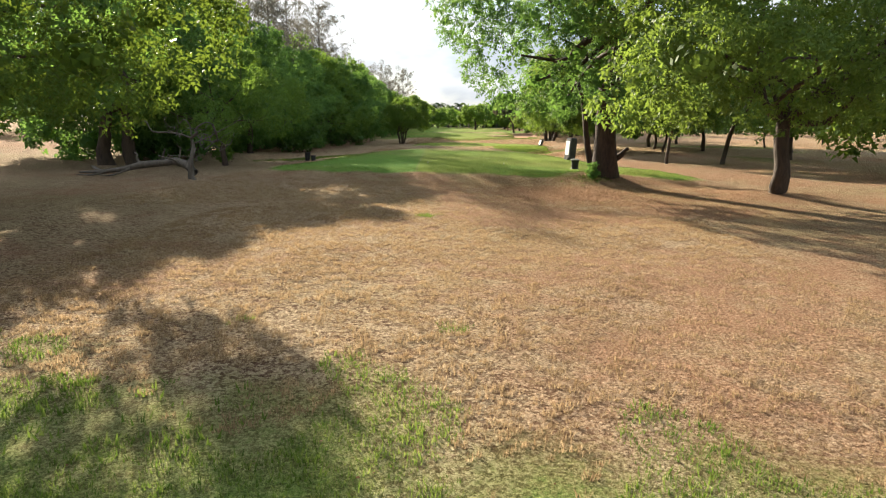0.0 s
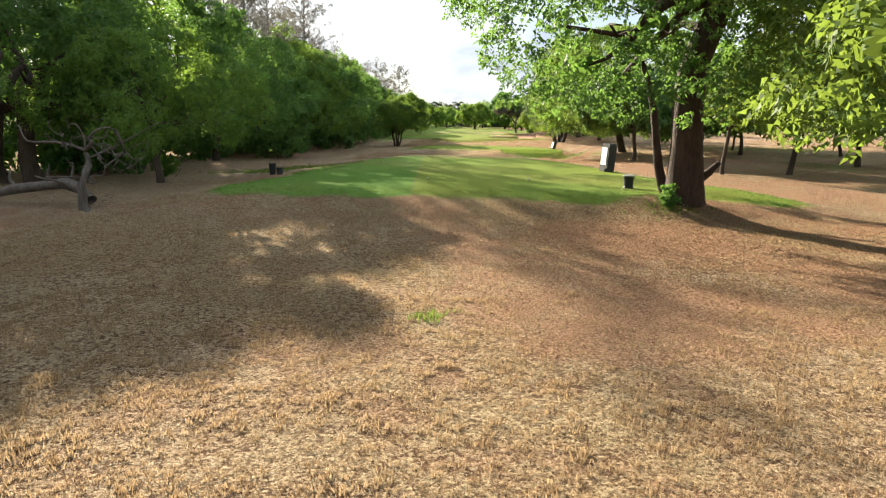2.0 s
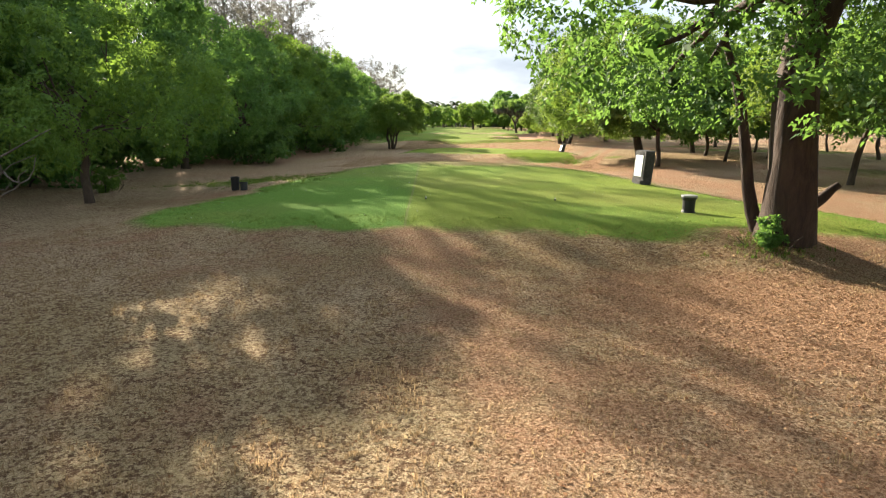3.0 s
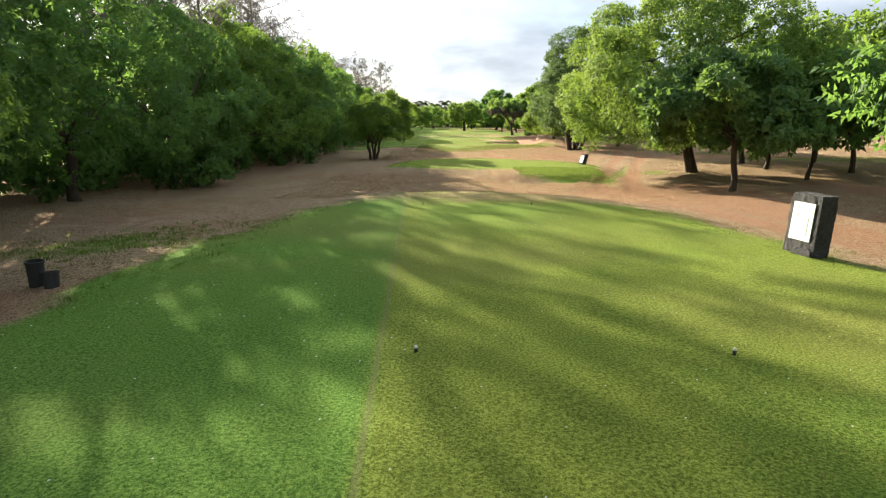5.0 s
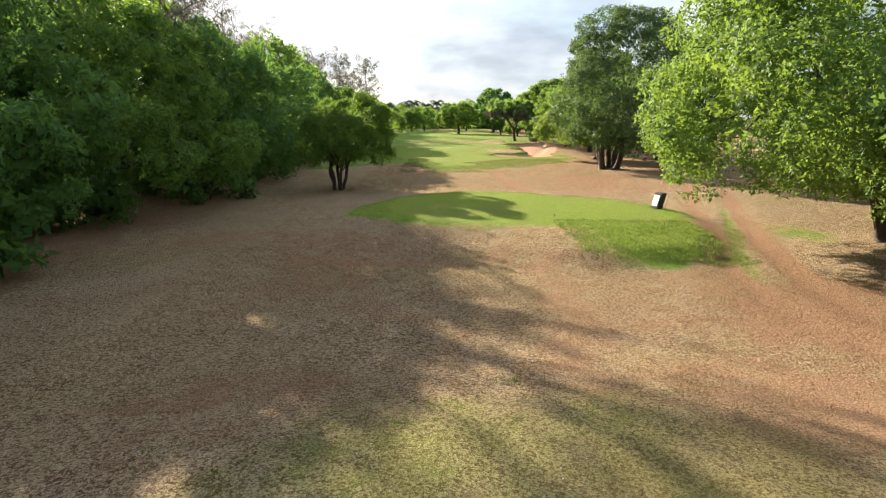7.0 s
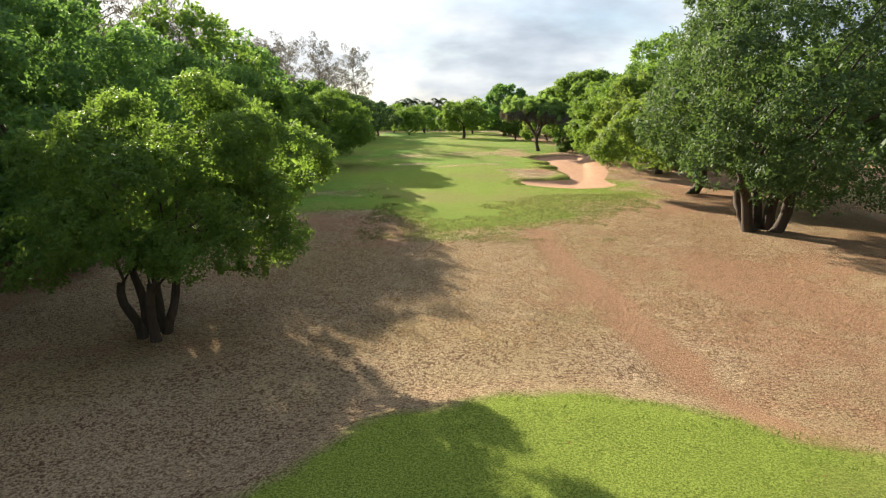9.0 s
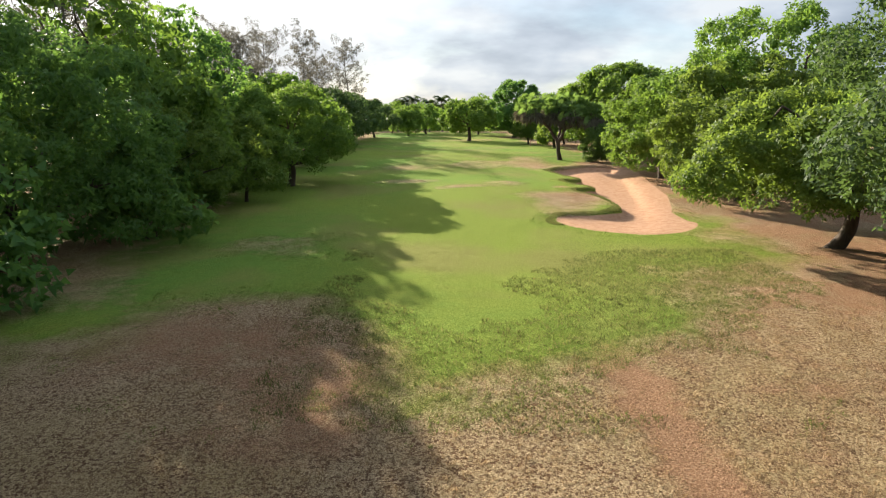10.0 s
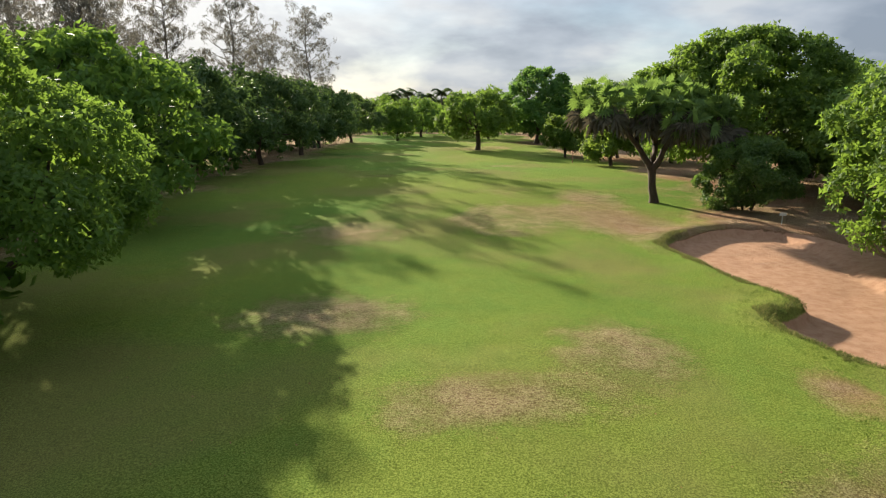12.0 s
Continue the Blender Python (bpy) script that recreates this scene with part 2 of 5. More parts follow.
    rough_h = calc(add, "ADD", calc(add, "MULTIPLY", tuft, 0.9), calc(add, "MULTIPLY", blade, 0.7))
    soft = calc(add, "ADD", calc(add, "MULTIPLY", blade, 0.22), calc(add, "MULTIPLY", mid, 0.3))
    h = mixc(add, calc(add, "MAXIMUM", turf_w, sand_w), rough_h, soft)
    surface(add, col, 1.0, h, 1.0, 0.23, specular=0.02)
    return m


GROUND = ground_material()


# ---- shapes ----
def mesh_np(name, verts, faces, mat, smooth=False):
    """A mesh from arrays; all faces have the same number of corners."""
    verts, faces = np.asarray(verts, np.float32), np.asarray(faces, np.int32)
    me = bpy.data.meshes.new(name)
    n, k = faces.shape
    me.vertices.add(len(verts))
    me.vertices.foreach_set("co", verts.ravel())
    me.loops.add(n * k)
    me.loops.foreach_set("vertex_index", faces.ravel())
    me.polygons.add(n)
    me.polygons.foreach_set("loop_start", np.arange(0, n * k, k, dtype=np.int32))
    me.polygons.foreach_set("use_smooth", np.full(n, smooth))
    me.materials.append(mat)
    me.update(calc_edges=True)
    return me


def part(name, data, material_, parent, label=""):
    """Links a bmesh or mesh as one object under a thing or a part."""
    if isinstance(data, bmesh.types.BMesh):
        me = bpy.data.meshes.new(name)
        data.to_mesh(me)
        data.free()
        me.materials.append(material_)
    else:
        me = data
    ob = new(name, me)
    ob.parent = parent
    return tagged(ob, label)


def thing(name, place, label, category, group="", kind="", turn=0.0):
    ob = new(name)
    ob.matrix_basis = pose(*place, 0, 0, turn)
    ob.empty_display_size = 0.3
    return tagged(ob, label, category, group, kind)


def inside(x, y, poly):
    """Signed distance to a closed outline: positive inside."""
    p = np.asarray(poly, float)
    q = np.roll(p, -1, 0)
    best, odd = np.full(np.shape(x), 1e9), np.zeros(np.shape(x), bool)
    for (ax, ay), (bx, by) in zip(p, q):
        ex, ey = bx - ax, by - ay
        k = np.clip(((x - ax) * ex + (y - ay) * ey) / (ex * ex + ey * ey + 1e-12), 0, 1)
        best = np.minimum(best, np.hypot(x - ax - k * ex, y - ay - k * ey))
        cross = ((ay > y) != (by > y)) & (x < ex * (y - ay) / (by - ay + 1e-12) + ax)
        odd ^= cross
    return np.where(odd, best, -best)


def rounded(points, steps=8):
    """A closed smooth curve through points."""
    p = np.asarray(points, float)
    out = []
    for i in range(len(p)):
        a, b, c, d = p[i - 1], p[i], p[(i + 1) % len(p)], p[(i + 2) % len(p)]
        for k in range(steps):
            s = k / steps
            out.append(0.5 * (2 * b + (c - a) * s + (2 * a - 5 * b + 4 * c - d) * s * s + (3 * b - a - 3 * c + d) * s ** 3))
    return np.array(out)


def to_line(x, y, line):
    p = np.asarray(line, float)
    best = np.full(np.shape(x), 1e9)
    for (ax, ay), (bx, by) in zip(p[:-1], p[1:]):
        ex, ey = bx - ax, by - ay
        k = np.clip(((x - ax) * ex + (y - ay) * ey) / (ex * ex + ey * ey), 0, 1)
        best = np.minimum(best, np.hypot(x - ax - k * ex, y - ay - k * ey))
    return best


def ease(v, a, b):
    s = np.clip((v - a) / (b - a), 0, 1)
    return s * s * (3 - 2 * s)


_table = np.random.RandomState(5).rand(256, 256)


def value_noise(x, y):
    xi, yi = np.floor(x).astype(int), np.floor(y).astype(int)
    fx, fy = x - xi, y - yi
    fx, fy = fx * fx * (3 - 2 * fx), fy * fy * (3 - 2 * fy)
    g = lambda i, j: _table[(xi + i) & 255, (yi + j) & 255]
    return (g(0, 0) * (1 - fx) + g(1, 0) * fx) * (1 - fy) + (g(0, 1) * (1 - fx) + g(1, 1) * fx) * fy


def fbm(x, y, scale, octaves=4):
    s, a, total = 0.0, 1.0, 0.0
    for k in range(octaves):
        s = s + a * (value_noise(x * scale * 2 ** k + 17.3 * k, y * scale * 2 ** k + 5.1 * k) - 0.5)
        total += a
        a *= 0.5
    return s / total * 2


# ---- the plan of the ground ----
TEE_1 = rounded([(-6.4, 31.2), (-1, 30.9), (4, 30.6), (8.6, 31.3), (9.2, 33.6), (7.3, 38.6), (5.8, 45), (3.4, 49.6), (-1, 50.4), (-3.6, 49), (-5.0, 44), (-5.9, 38)])
TEE_2 = rounded([(-4.4, 67.8), (-3.0, 72.3), (0.6, 74.3), (4.9, 72.6), (7.9, 69), (8.3, 64.5), (6.4, 60.6), (2.6, 59.6), (0.8, 62.8), (-2.6, 64.4)])
FAIRWAY = rounded([(-12, 90), (-4.6, 91), (-1, 88.4), (2.6, 91.2), (7.5, 97.5), (10.5, 99.5), (9.6, 103.5), (10, 120), (9, 133), (10.8, 139), (12.6, 148), (12.2, 160), (9.5, 168), (10, 190), (8, 222), (-16, 222), (-17, 187), (-17, 170), (-17, 157), (-16.5, 128), (-14.5, 108)])
BUNKER = rounded([(6.7, 129.0), (8.4, 131.2), (10.5, 132.4), (12.8, 131.6), (13.7, 128.6), (13.3, 124.6), (12.5, 119.5), (11.4, 113.6), (10.4, 109.6), (9.5, 106.6), (9.6, 104.2), (8.3, 102.3), (6.3, 101.7), (4.6, 102.4), (3.5, 104.0), (3.7, 105.6), (4.7, 106.2), (6.3, 106.8), (7.2, 108.0), (7.45, 110.2), (7.2, 112.6), (6.4, 114.0), (6.3, 115.0), (7.5, 115.9), (7.8, 116.8), (7.0, 118.2), (6.5, 119.8), (6.8, 120.9), (7.9, 121.7), (8.0, 122.6), (7.4, 124.2), (7.1, 126.6)], 6)
RUT_A = [(14, 84), (11.6, 75), (8.8, 66.4), (6.8, 59.4), (6.1, 55.5), (6.4, 52.6), (7.5, 47), (9.2, 40), (11, 33)]
RUT_B = [(15.6, 84), (13, 74), (10.4, 66.6), (8.5, 60), (7.6, 56), (7.8, 53), (8.9, 47.6), (10.7, 40.6)]
TRACK = [(1.9, 94.5), (2.5, 88), (2.8, 83), (3.2, 79.5), (3.6, 75), (5.2, 68)]
PATH_MID = [(1.0, 51), (1.7, 55), (1.9, 59.5)]
WORN = [(1.9, 20.5), (1.2, 23.5), (0.2, 27.5), (-0.6, 31)]


def bunker_depth(x, y):
    return 0.12 + 0.16 * ease(y, 101.4, 106.5) + 0.12 * ease(y, 108, 116)


def height(x, y):
    """The lie of the land in metres."""
    x, y = np.asarray(x, float), np.asarray(y, float)
    h = 0.10 * fbm(x, y, 0.055, 3)
    h = h + 0.34 * ease(inside(x, y, TEE_1), -2.6, 1.6) + 0.34 * ease(inside(x, y, TEE_2), -1.3, 0.7) - 0.30 * ease(y, 48, 55) * ease(-y, -94, -80) * ease(-x, -12, -8.5)
    h = h - 0.22 * ease(-x, 6.5, 11) * ease(y, 33, 44) * ease(-y, -112, -90)
    h = h + 0.30 * np.exp(-((x - 1.5) / 5) ** 2 - ((y - 115) / 7) ** 2) + 0.25 * np.exp(-((x + 5) / 7) ** 2 - ((y - 137) / 9) ** 2) + 0.35 * ease(y, 125, 150)
    h = h + 0.22 * np.exp(-((x - 6.0) ** 2 + (y - 30) ** 2) / 2.2) + 0.16 * np.exp(-((x - 10.6) ** 2 + (y - 27.2) ** 2) / 3.0) + 0.18 * np.exp(-((x - 11.7) ** 2 + (y - 60.6) ** 2) / 3.5)
    b = inside(x, y, BUNKER)
    wide = 0.32 + 2.6 * np.maximum(ease((x - 8.4) - (y - 112) * 0.2, 0, 1.5), ease(107 - y, 0, 3))
    lip = 0.12 * np.exp(-((b + 0.5) / 0.55) ** 2) * ease(y, 104, 108) * (1 - ease((x - 8.4) - (y - 112) * 0.2, -1, 1))
    h = h + lip - bunker_depth(x, y) * ease(b, -0.10, wide) + 0.022 * fbm(x, y, 0.9, 2) * ease(b, 0.2, 1.0)
    for line, w in ((RUT_A, 0.35), (RUT_B, 0.35), (TRACK, 0.5)):
        h = h - 0.05 * np.exp(-(to_line(x, y, line) / w) ** 2)
    near = ease(-np.hypot(x, y - 60), -160, -90)
    return h + near * (0.035 * fbm(x, y, 0.55, 3) + 0.018 * fbm(x, y, 2.2, 2))


def at(x, y):
    return float(height(np.array([x]), np.array([y]))[0])


def cover_at(x, y):
    """Green turf, sand and bare soil, each 0 to 1."""
    wob = 1.3 * fbm(x, y, 0.22, 3) + 0.45 * fbm(x, y, 1.0, 2)
    g = np.maximum((1 - 0.55 * ease(y, 44, 48.5)) * ease(inside(x, y, TEE_1) + 0.9 * wob, -0.9 - 1.4 * ease(y, 42, 48), 0.8 + 1.2 * ease(y, 42, 48)), ease(inside(x, y, TEE_2) + 0.9 * wob, -1.0, 0.9) * (1 - 0.72 * ease(65.5 - y, 0, 3.2) * ease(5.2 - x, 0, 2.5)))
    fw = ease(inside(x, y, FAIRWAY) + 2.0 * wob, -4.0, 3.0)
    fw = fw * (1 - 0.8 * np.exp(-((x - 5.6) / 2.5) ** 2 - ((y - 111.5) / 2.6) ** 2)) * (1 - 0.7 * np.exp(-((x - 6.2) / 2.0) ** 2 - ((y - 133) / 5) ** 2))
    fw = fw * (1 - 0.45 * ease(fbm(x + 40, y, 0.12, 3), 0.1, 0.5))
    for cx, cy, ax, ay in ((-4.2, 120.5, 3.0, 2.2), (2.3, 118.2, 1.7, 2.4), (-0.6, 115.6, 2.2, 1.4), (-5.4, 130, 3.0, 2.6), (6.0, 140, 2.2, 3.4), (5.8, 116.4, 0.9, 1.4), (4.6, 108.8, 1.9, 1.7), (4.9, 112.2, 2.4, 1.3), (4.4, 106.2, 1.7, 1.5)):
        fw = fw * (1 - 0.58 * np.exp(-((x - cx) / ax) ** 2 - ((y - cy) / ay) ** 2))
    g = np.maximum(g, fw)
    g = np.maximum(g, 0.66 * ease(11.9 - 0.12 * x - y + 1.1 * wob, -1.2, 1.6) * ease(y, -30, -10) * ease(-np.abs(x), -16, -9))
    g = np.maximum(g, 0.62 * np.exp(-((x + 8.2) / 2.2) ** 2 - ((y - 42) / 2.0) ** 2))
    g = np.maximum(g, 0.55 * ease(fbm(x + 9, y + 31, 0.10, 3), 0.22, 0.5) * ease(np.abs(x), 14, 22))
    g = np.maximum(g, 0.8 * ease(y, 225, 240) * ease(-np.abs(x), -40, -25))
    s = ease(inside(x, y, BUNKER) + 0.12 * wob, -0.02, 0.16)
    b = 0.32 + 0.15 * ease(x, -0.5, 5) + 0.38 * fbm(x, y, 0.3, 3)
    for line, w in ((RUT_A, 0.5), (RUT_B, 0.5), (TRACK, 0.75), (PATH_MID, 1.1), (WORN, 1.5)):
        b = np.maximum(b, (0.66 if line is WORN else 0.8 if line is TRACK else 0.58 if line is PATH_MID else 0.9) * np.exp(-((to_line(x, y, line) + 0.3 * wob) / w) ** 2))
    b = np.maximum(b, 0.86 * np.exp(-((x - 4.2) / 3.4) ** 2 - ((y - 26.5) / 3.2) ** 2))
    b = np.maximum(b, 0.74 * np.exp(-((x - 3.0) / 3.4) ** 2 - ((y - 21.5) / 3.4) ** 2) + 0.3 * fbm(x, y, 0.5, 3))
    b = np.maximum(b, 0.75 * np.exp(-((x - 9.5) / 2.5) ** 2 - ((y - 50) / 7) ** 2))
    b = np.maximum(b, 0.78 * np.exp(-((x - 6.4) / 3.0) ** 2 - ((y - 55) / 4.5) ** 2) + 0.25 * fbm(x, y, 0.6, 3))
    b = np.maximum(b, 0.80 * np.exp(-((x - 7.6) / 3.2) ** 2 - ((y - 81) / 7) ** 2) + 0.25 * fbm(x, y, 0.6, 3))
    b = np.maximum(b, 0.6 * ease(inside(x, y, BUNKER), -3.2, -0.6) * ease(x, 10, 12))
    b = np.maximum(b, 0.6 * ease(-x, 9, 13) * ease(y, 45, 60) * ease(-y, -98, -88))
    verge = ease(x, 5.6, 7.0) * ease(y, 56, 60) * ease(-y, -76, -71)
    rut = np.minimum(to_line(x, y, RUT_A), to_line(x, y, RUT_B))
    b = b * (1 - 0.62 * verge * ease(rut + 0.2 * wob, 0.3, 0.65))
    g = np.maximum(g, 0.62 * np.exp(-((to_line(x, y, [(6.9, 58.0), (7.6, 60.5), (8.9, 63.8), (10.6, 68.5)]) + 0.2 * wob) / 0.38) ** 2))
    g = np.maximum(g, 0.66 * np.exp(-((x - 10.6) / 0.9) ** 2 - ((y - 62.8) / 2.2) ** 2))
    return g, s, np.clip(b, 0, 1)


def lush_at(x, y):
    """How well watered the turf is, 0 to 1."""
    v = 0.45 + 0.5 * fbm(x, y, 0.09, 3)
    tee = ease(inside(x, y, TEE_1), -0.5, 0.5)
    v = v * (1 - tee) + tee * (0.28 + 0.4 * fbm(x, y, 0.25, 3))
    v = v + 0.35 * ease(-y, -14, -10) - 0.4 * ease(inside(x, y, TEE_2), -1, 0.5)
    fair = ease(y, 90, 96)
    return np.clip(v - 0.16 * fair + 0.22 * fair * ease(-x, 1, 6), 0, 1)


def spread(*runs):
    """Grid lines: (from, to, step) runs, joined."""
    out = []
    for a, b, s in runs:
        out += list(np.arange(a, b, s))
    return np.array(out + [runs[-1][1]])


def build_ground():
    xs = spread((-2500, -300, 400), (-300, -60, 30), (-60, -14, 1.5), (-14, 3, 0.4), (3, 14.2, 0.2), (14.2, 30, 0.9), (30, 70, 2.5), (70, 300, 30), (300, 2500, 400))
    ys = spread((-800, -100, 140), (-100, 2, 4), (2, 100.8, 0.4), (100.8, 134, 0.16), (134, 175, 0.6), (175, 240, 2), (240, 400, 16), (400, 3200, 400))
    gx, gy = np.meshgrid(xs, ys)
    v = np.stack([gx.ravel(), gy.ravel(), height(gx.ravel(), gy.ravel())], 1)
    w, n = len(xs), len(ys)
    i = (np.arange(n - 1)[:, None] * w + np.arange(w - 1)[None]).ravel()
    me = mesh_np("ground", v, np.stack([i, i + 1, i + w + 1, i + w], 1), GROUND, True)
    g, s, b = cover_at(v[:, 0], v[:, 1])
    att = me.color_attributes.new("cover", "FLOAT_COLOR", "POINT")
    att.data.foreach_set("color", np.stack([g, s, b, lush_at(v[:, 0], v[:, 1])], 1).astype(np.float32).ravel())
    tagged(new("ground", me), "dry straw-coloured lawn with watered green turf and a red sand bunker", "ground", kind="structure")


build_ground()


# ---- plants ----
def unit(v):
    return v / (np.linalg.norm(v, axis=-1, keepdims=True) + 1e-9)


def tube(points, radii, sides=7, rng=None, rough=0.0):
    p, r = np.asarray(points, float), np.asarray(radii, float)
    t = unit(np.gradient(p, axis=0))
    ref = np.where(np.abs(t[:, 2:3]) > 0.9, np.array([[1.0, 0, 0]]), np.array([[0, 0, 1.0]]))
    a = unit(np.cross(t, ref))
    for k in range(1, len(a)):
        if (a[k] * a[k - 1]).sum() < 0:
            a[k] = -a[k]
    b = np.cross(t, a)
    ang = np.linspace(0, 2 * math.pi, sides, endpoint=False)
    rr = r[:, None] * (1 + (rough * rng.randn(len(p), sides) if rng is not None else 0))
    v = p[:, None] + (np.cos(ang)[None, :, None] * a[:, None] + np.sin(ang)[None, :, None] * b[:, None]) * rr[..., None]
    f = []
    for i in range(len(p) - 1):
        for j in range(sides):
            k = (j + 1) % sides
            f.append((i * sides + j, i * sides + k, (i + 1) * sides + k, (i + 1) * sides + j))
    v = v.reshape(-1, 3)
    f.append((len(v) - sides, len(v) - sides + 1, len(v) - 2, len(v) - 1))
    return v, np.array(f)


def join(pieces):
    vs, fs, n = [], [], 0
    for v, f in pieces:
        vs.append(v)
        fs.append(f + n)
        n += len(v)
    return np.concatenate(vs), np.concatenate(fs)


def bent(a, b, rng, n=6, wander=0.12, sag=0.0):
    """A crooked line from a to b."""
    a, b = np.asarray(a, float), np.asarray(b, float)
    s = np.linspace(0, 1, n)[:, None]
    d = np.linalg.norm(b - a)
    one, two, three = rng.randn(3, 3)
    off = wander * d * (one * np.sin(s * math.pi) + 0.6 * two * np.sin(2 * s * math.pi) + 0.35 * three * np.sin(3 * s * math.pi))
    return a + (b - a) * s + off + np.array([0, 0, 1]) * sag * d * np.sin(s * math.pi)


def leaf_blades(pos, axis, out, rng, k, length, width, droop, twig):
    """Sprigs: k narrow leaves along each axis, three corners a leaf."""
    n = len(pos)
    side = unit(np.cross(axis, out + 0.3 * rng.randn(n, 3)))
    nrm = np.cross(side, axis)
    vs = []
    for i in range(k):
        base = pos + axis * (twig * ((i // 2 * 2) / max(k - 1, 1) - 0.4))
        sgn = (-1.0) ** i
        d = unit(axis * 0.6 + side * sgn * (0.85 if i < k - 1 else 0.1) + nrm * 0.35 * rng.randn(n, 1) + rng.randn(n, 3) * 0.18 + np.array([0, 0, -droop]))
        w = unit(np.cross(d, nrm + 0.45 * rng.randn(n, 3)))
        ln = length * (0.7 + 0.6 * rng.rand(n, 1))
        wd = width * (0.75 + 0.5 * rng.rand(n, 1)) * 0.5
        mid = base + d * ln * 0.3
        vs.append(np.stack([mid - w * wd, mid + w * wd, base + d * ln], 1))
    return np.concatenate(vs).reshape(-1, 3)


def crown_mesh(name, puffs, rng, sprigs, length, width, mat, k=6, droop=0.35, twig=0.3, fill=0.15, lobes=6, core=60):
    """Leaves in sprigs over small lobes that sit on the puffs; larger leaves close the inside."""
    c, r = puffs[:, :3], puffs[:, 3:6]
    middle = c.mean(0)
    if lobes:
        par = np.repeat(np.arange(len(puffs)), lobes)
        away = unit(c - middle)[par]
        way = unit(rng.randn(len(par), 3) + 0.7 * away + np.array([0, 0, 0.35]))
        lc, lr = c[par] + r[par] * way * 0.72, r[par] * rng.uniform(0.34, 0.56, (len(par), 1))
    else:
        par, way, lc, lr = np.arange(len(puffs)), np.zeros((len(puffs), 3)), c, r
    area = lr[:, 0] * lr[:, 1] + lr[:, 0] * lr[:, 2]
    got_p, got_d, need = [], [], sprigs
    while need > 0:
        m = int(need * 2.5) + 50
        i = rng.choice(len(lc), m, p=area / area.sum())
        d = unit(rng.randn(m, 3))
        s = np.where(rng.rand(m) < fill, rng.uniform(0.5, 0.9, m), 1 + 0.07 * rng.randn(m))
        p = lc[i] + lr[i] * d * s[:, None]
        ok = ((d * way[i]).sum(1) > -0.25) & (rng.rand(m) < np.where(d[:, 2] < -0.3, 0.6, 1.0))
        for j in range(len(puffs)):
            ok &= ((((p - c[j]) / r[j]) ** 2).sum(1) > 0.42) | (par[i] == j)
        got_p.append(p[ok][:need]), got_d.append(unit(d / lr[i])[ok][:need])
        need -= len(got_p[-1])
    p, d = np.concatenate(got_p), np.concatenate(got_d)
    tangent = unit(np.cross(d, rng.randn(len(p), 3)))
    axis = unit(d * 0.30 + tangent * 0.8 + 0.25 * rng.randn(len(p), 3) + np.array([0, 0, -0.35 * droop]))
    v = leaf_blades(p, axis, d, rng, k, length, width, droop, twig)
    if core:
        i = np.repeat(np.arange(len(puffs)), core)
        d = unit(rng.randn(len(i), 3))
        p = c[i] + r[i] * d * rng.uniform(0.1, 0.5, (len(i), 1))
        a = unit(np.cross(d, rng.randn(len(i), 3)))
        w = np.cross(d, a)
        z = np.minimum(r[i].mean(1, keepdims=True) * 0.3, max(0.10, 0.95 * length)) * rng.uniform(0.7, 1.15, (len(i), 1))
        v = np.concatenate([v, np.stack([p - a * z, p + w * z * 0.6, p - w * z * 0.6, p + w * z * 0.6, p + a * z, p - w * z * 0.6], 1).reshape(-1, 3)])
    return mesh_np(name, v, np.arange(len(v)).reshape(-1, 3), mat)


def puffs_for(rng, rx, ry, low, top, n, size=0.36, squash=0.82, lump=0.17):
    """Puff centres over a dome from the crown's low edge to its top."""
    cz, rz = low + (top - low) * 0.42, (top - low) * 0.58
    out = []
    for i in range(n):
        s = (i + 0.5) / n
        z = 1 - 1.62 * s
        a = i * 2.39996 + rng.uniform(-0.35, 0.35)
        q = math.sqrt(max(0, 1 - z * z)) * (1 + lump * rng.randn())
        rad = size * (0.62 + 0.72 * rng.rand())
        k = 1 - rad * 0.85
        x, y, zz = rx * q * math.cos(a) * k, ry * q * math.sin(a) * k, cz + (rz if z > 0 else (cz - low) * 1.05) * z * (1 - rad * 0.55)
        m = (rx + ry) / 2 * rad
        out.append((x, y, zz, m * (0.9 + 0.3 * rng.rand()), m * (0.9 + 0.3 * rng.rand()), m * squash))
    out.append((0, 0, cz, rx * 0.55, ry * 0.55, rz * 0.6))
    return np.array(out)


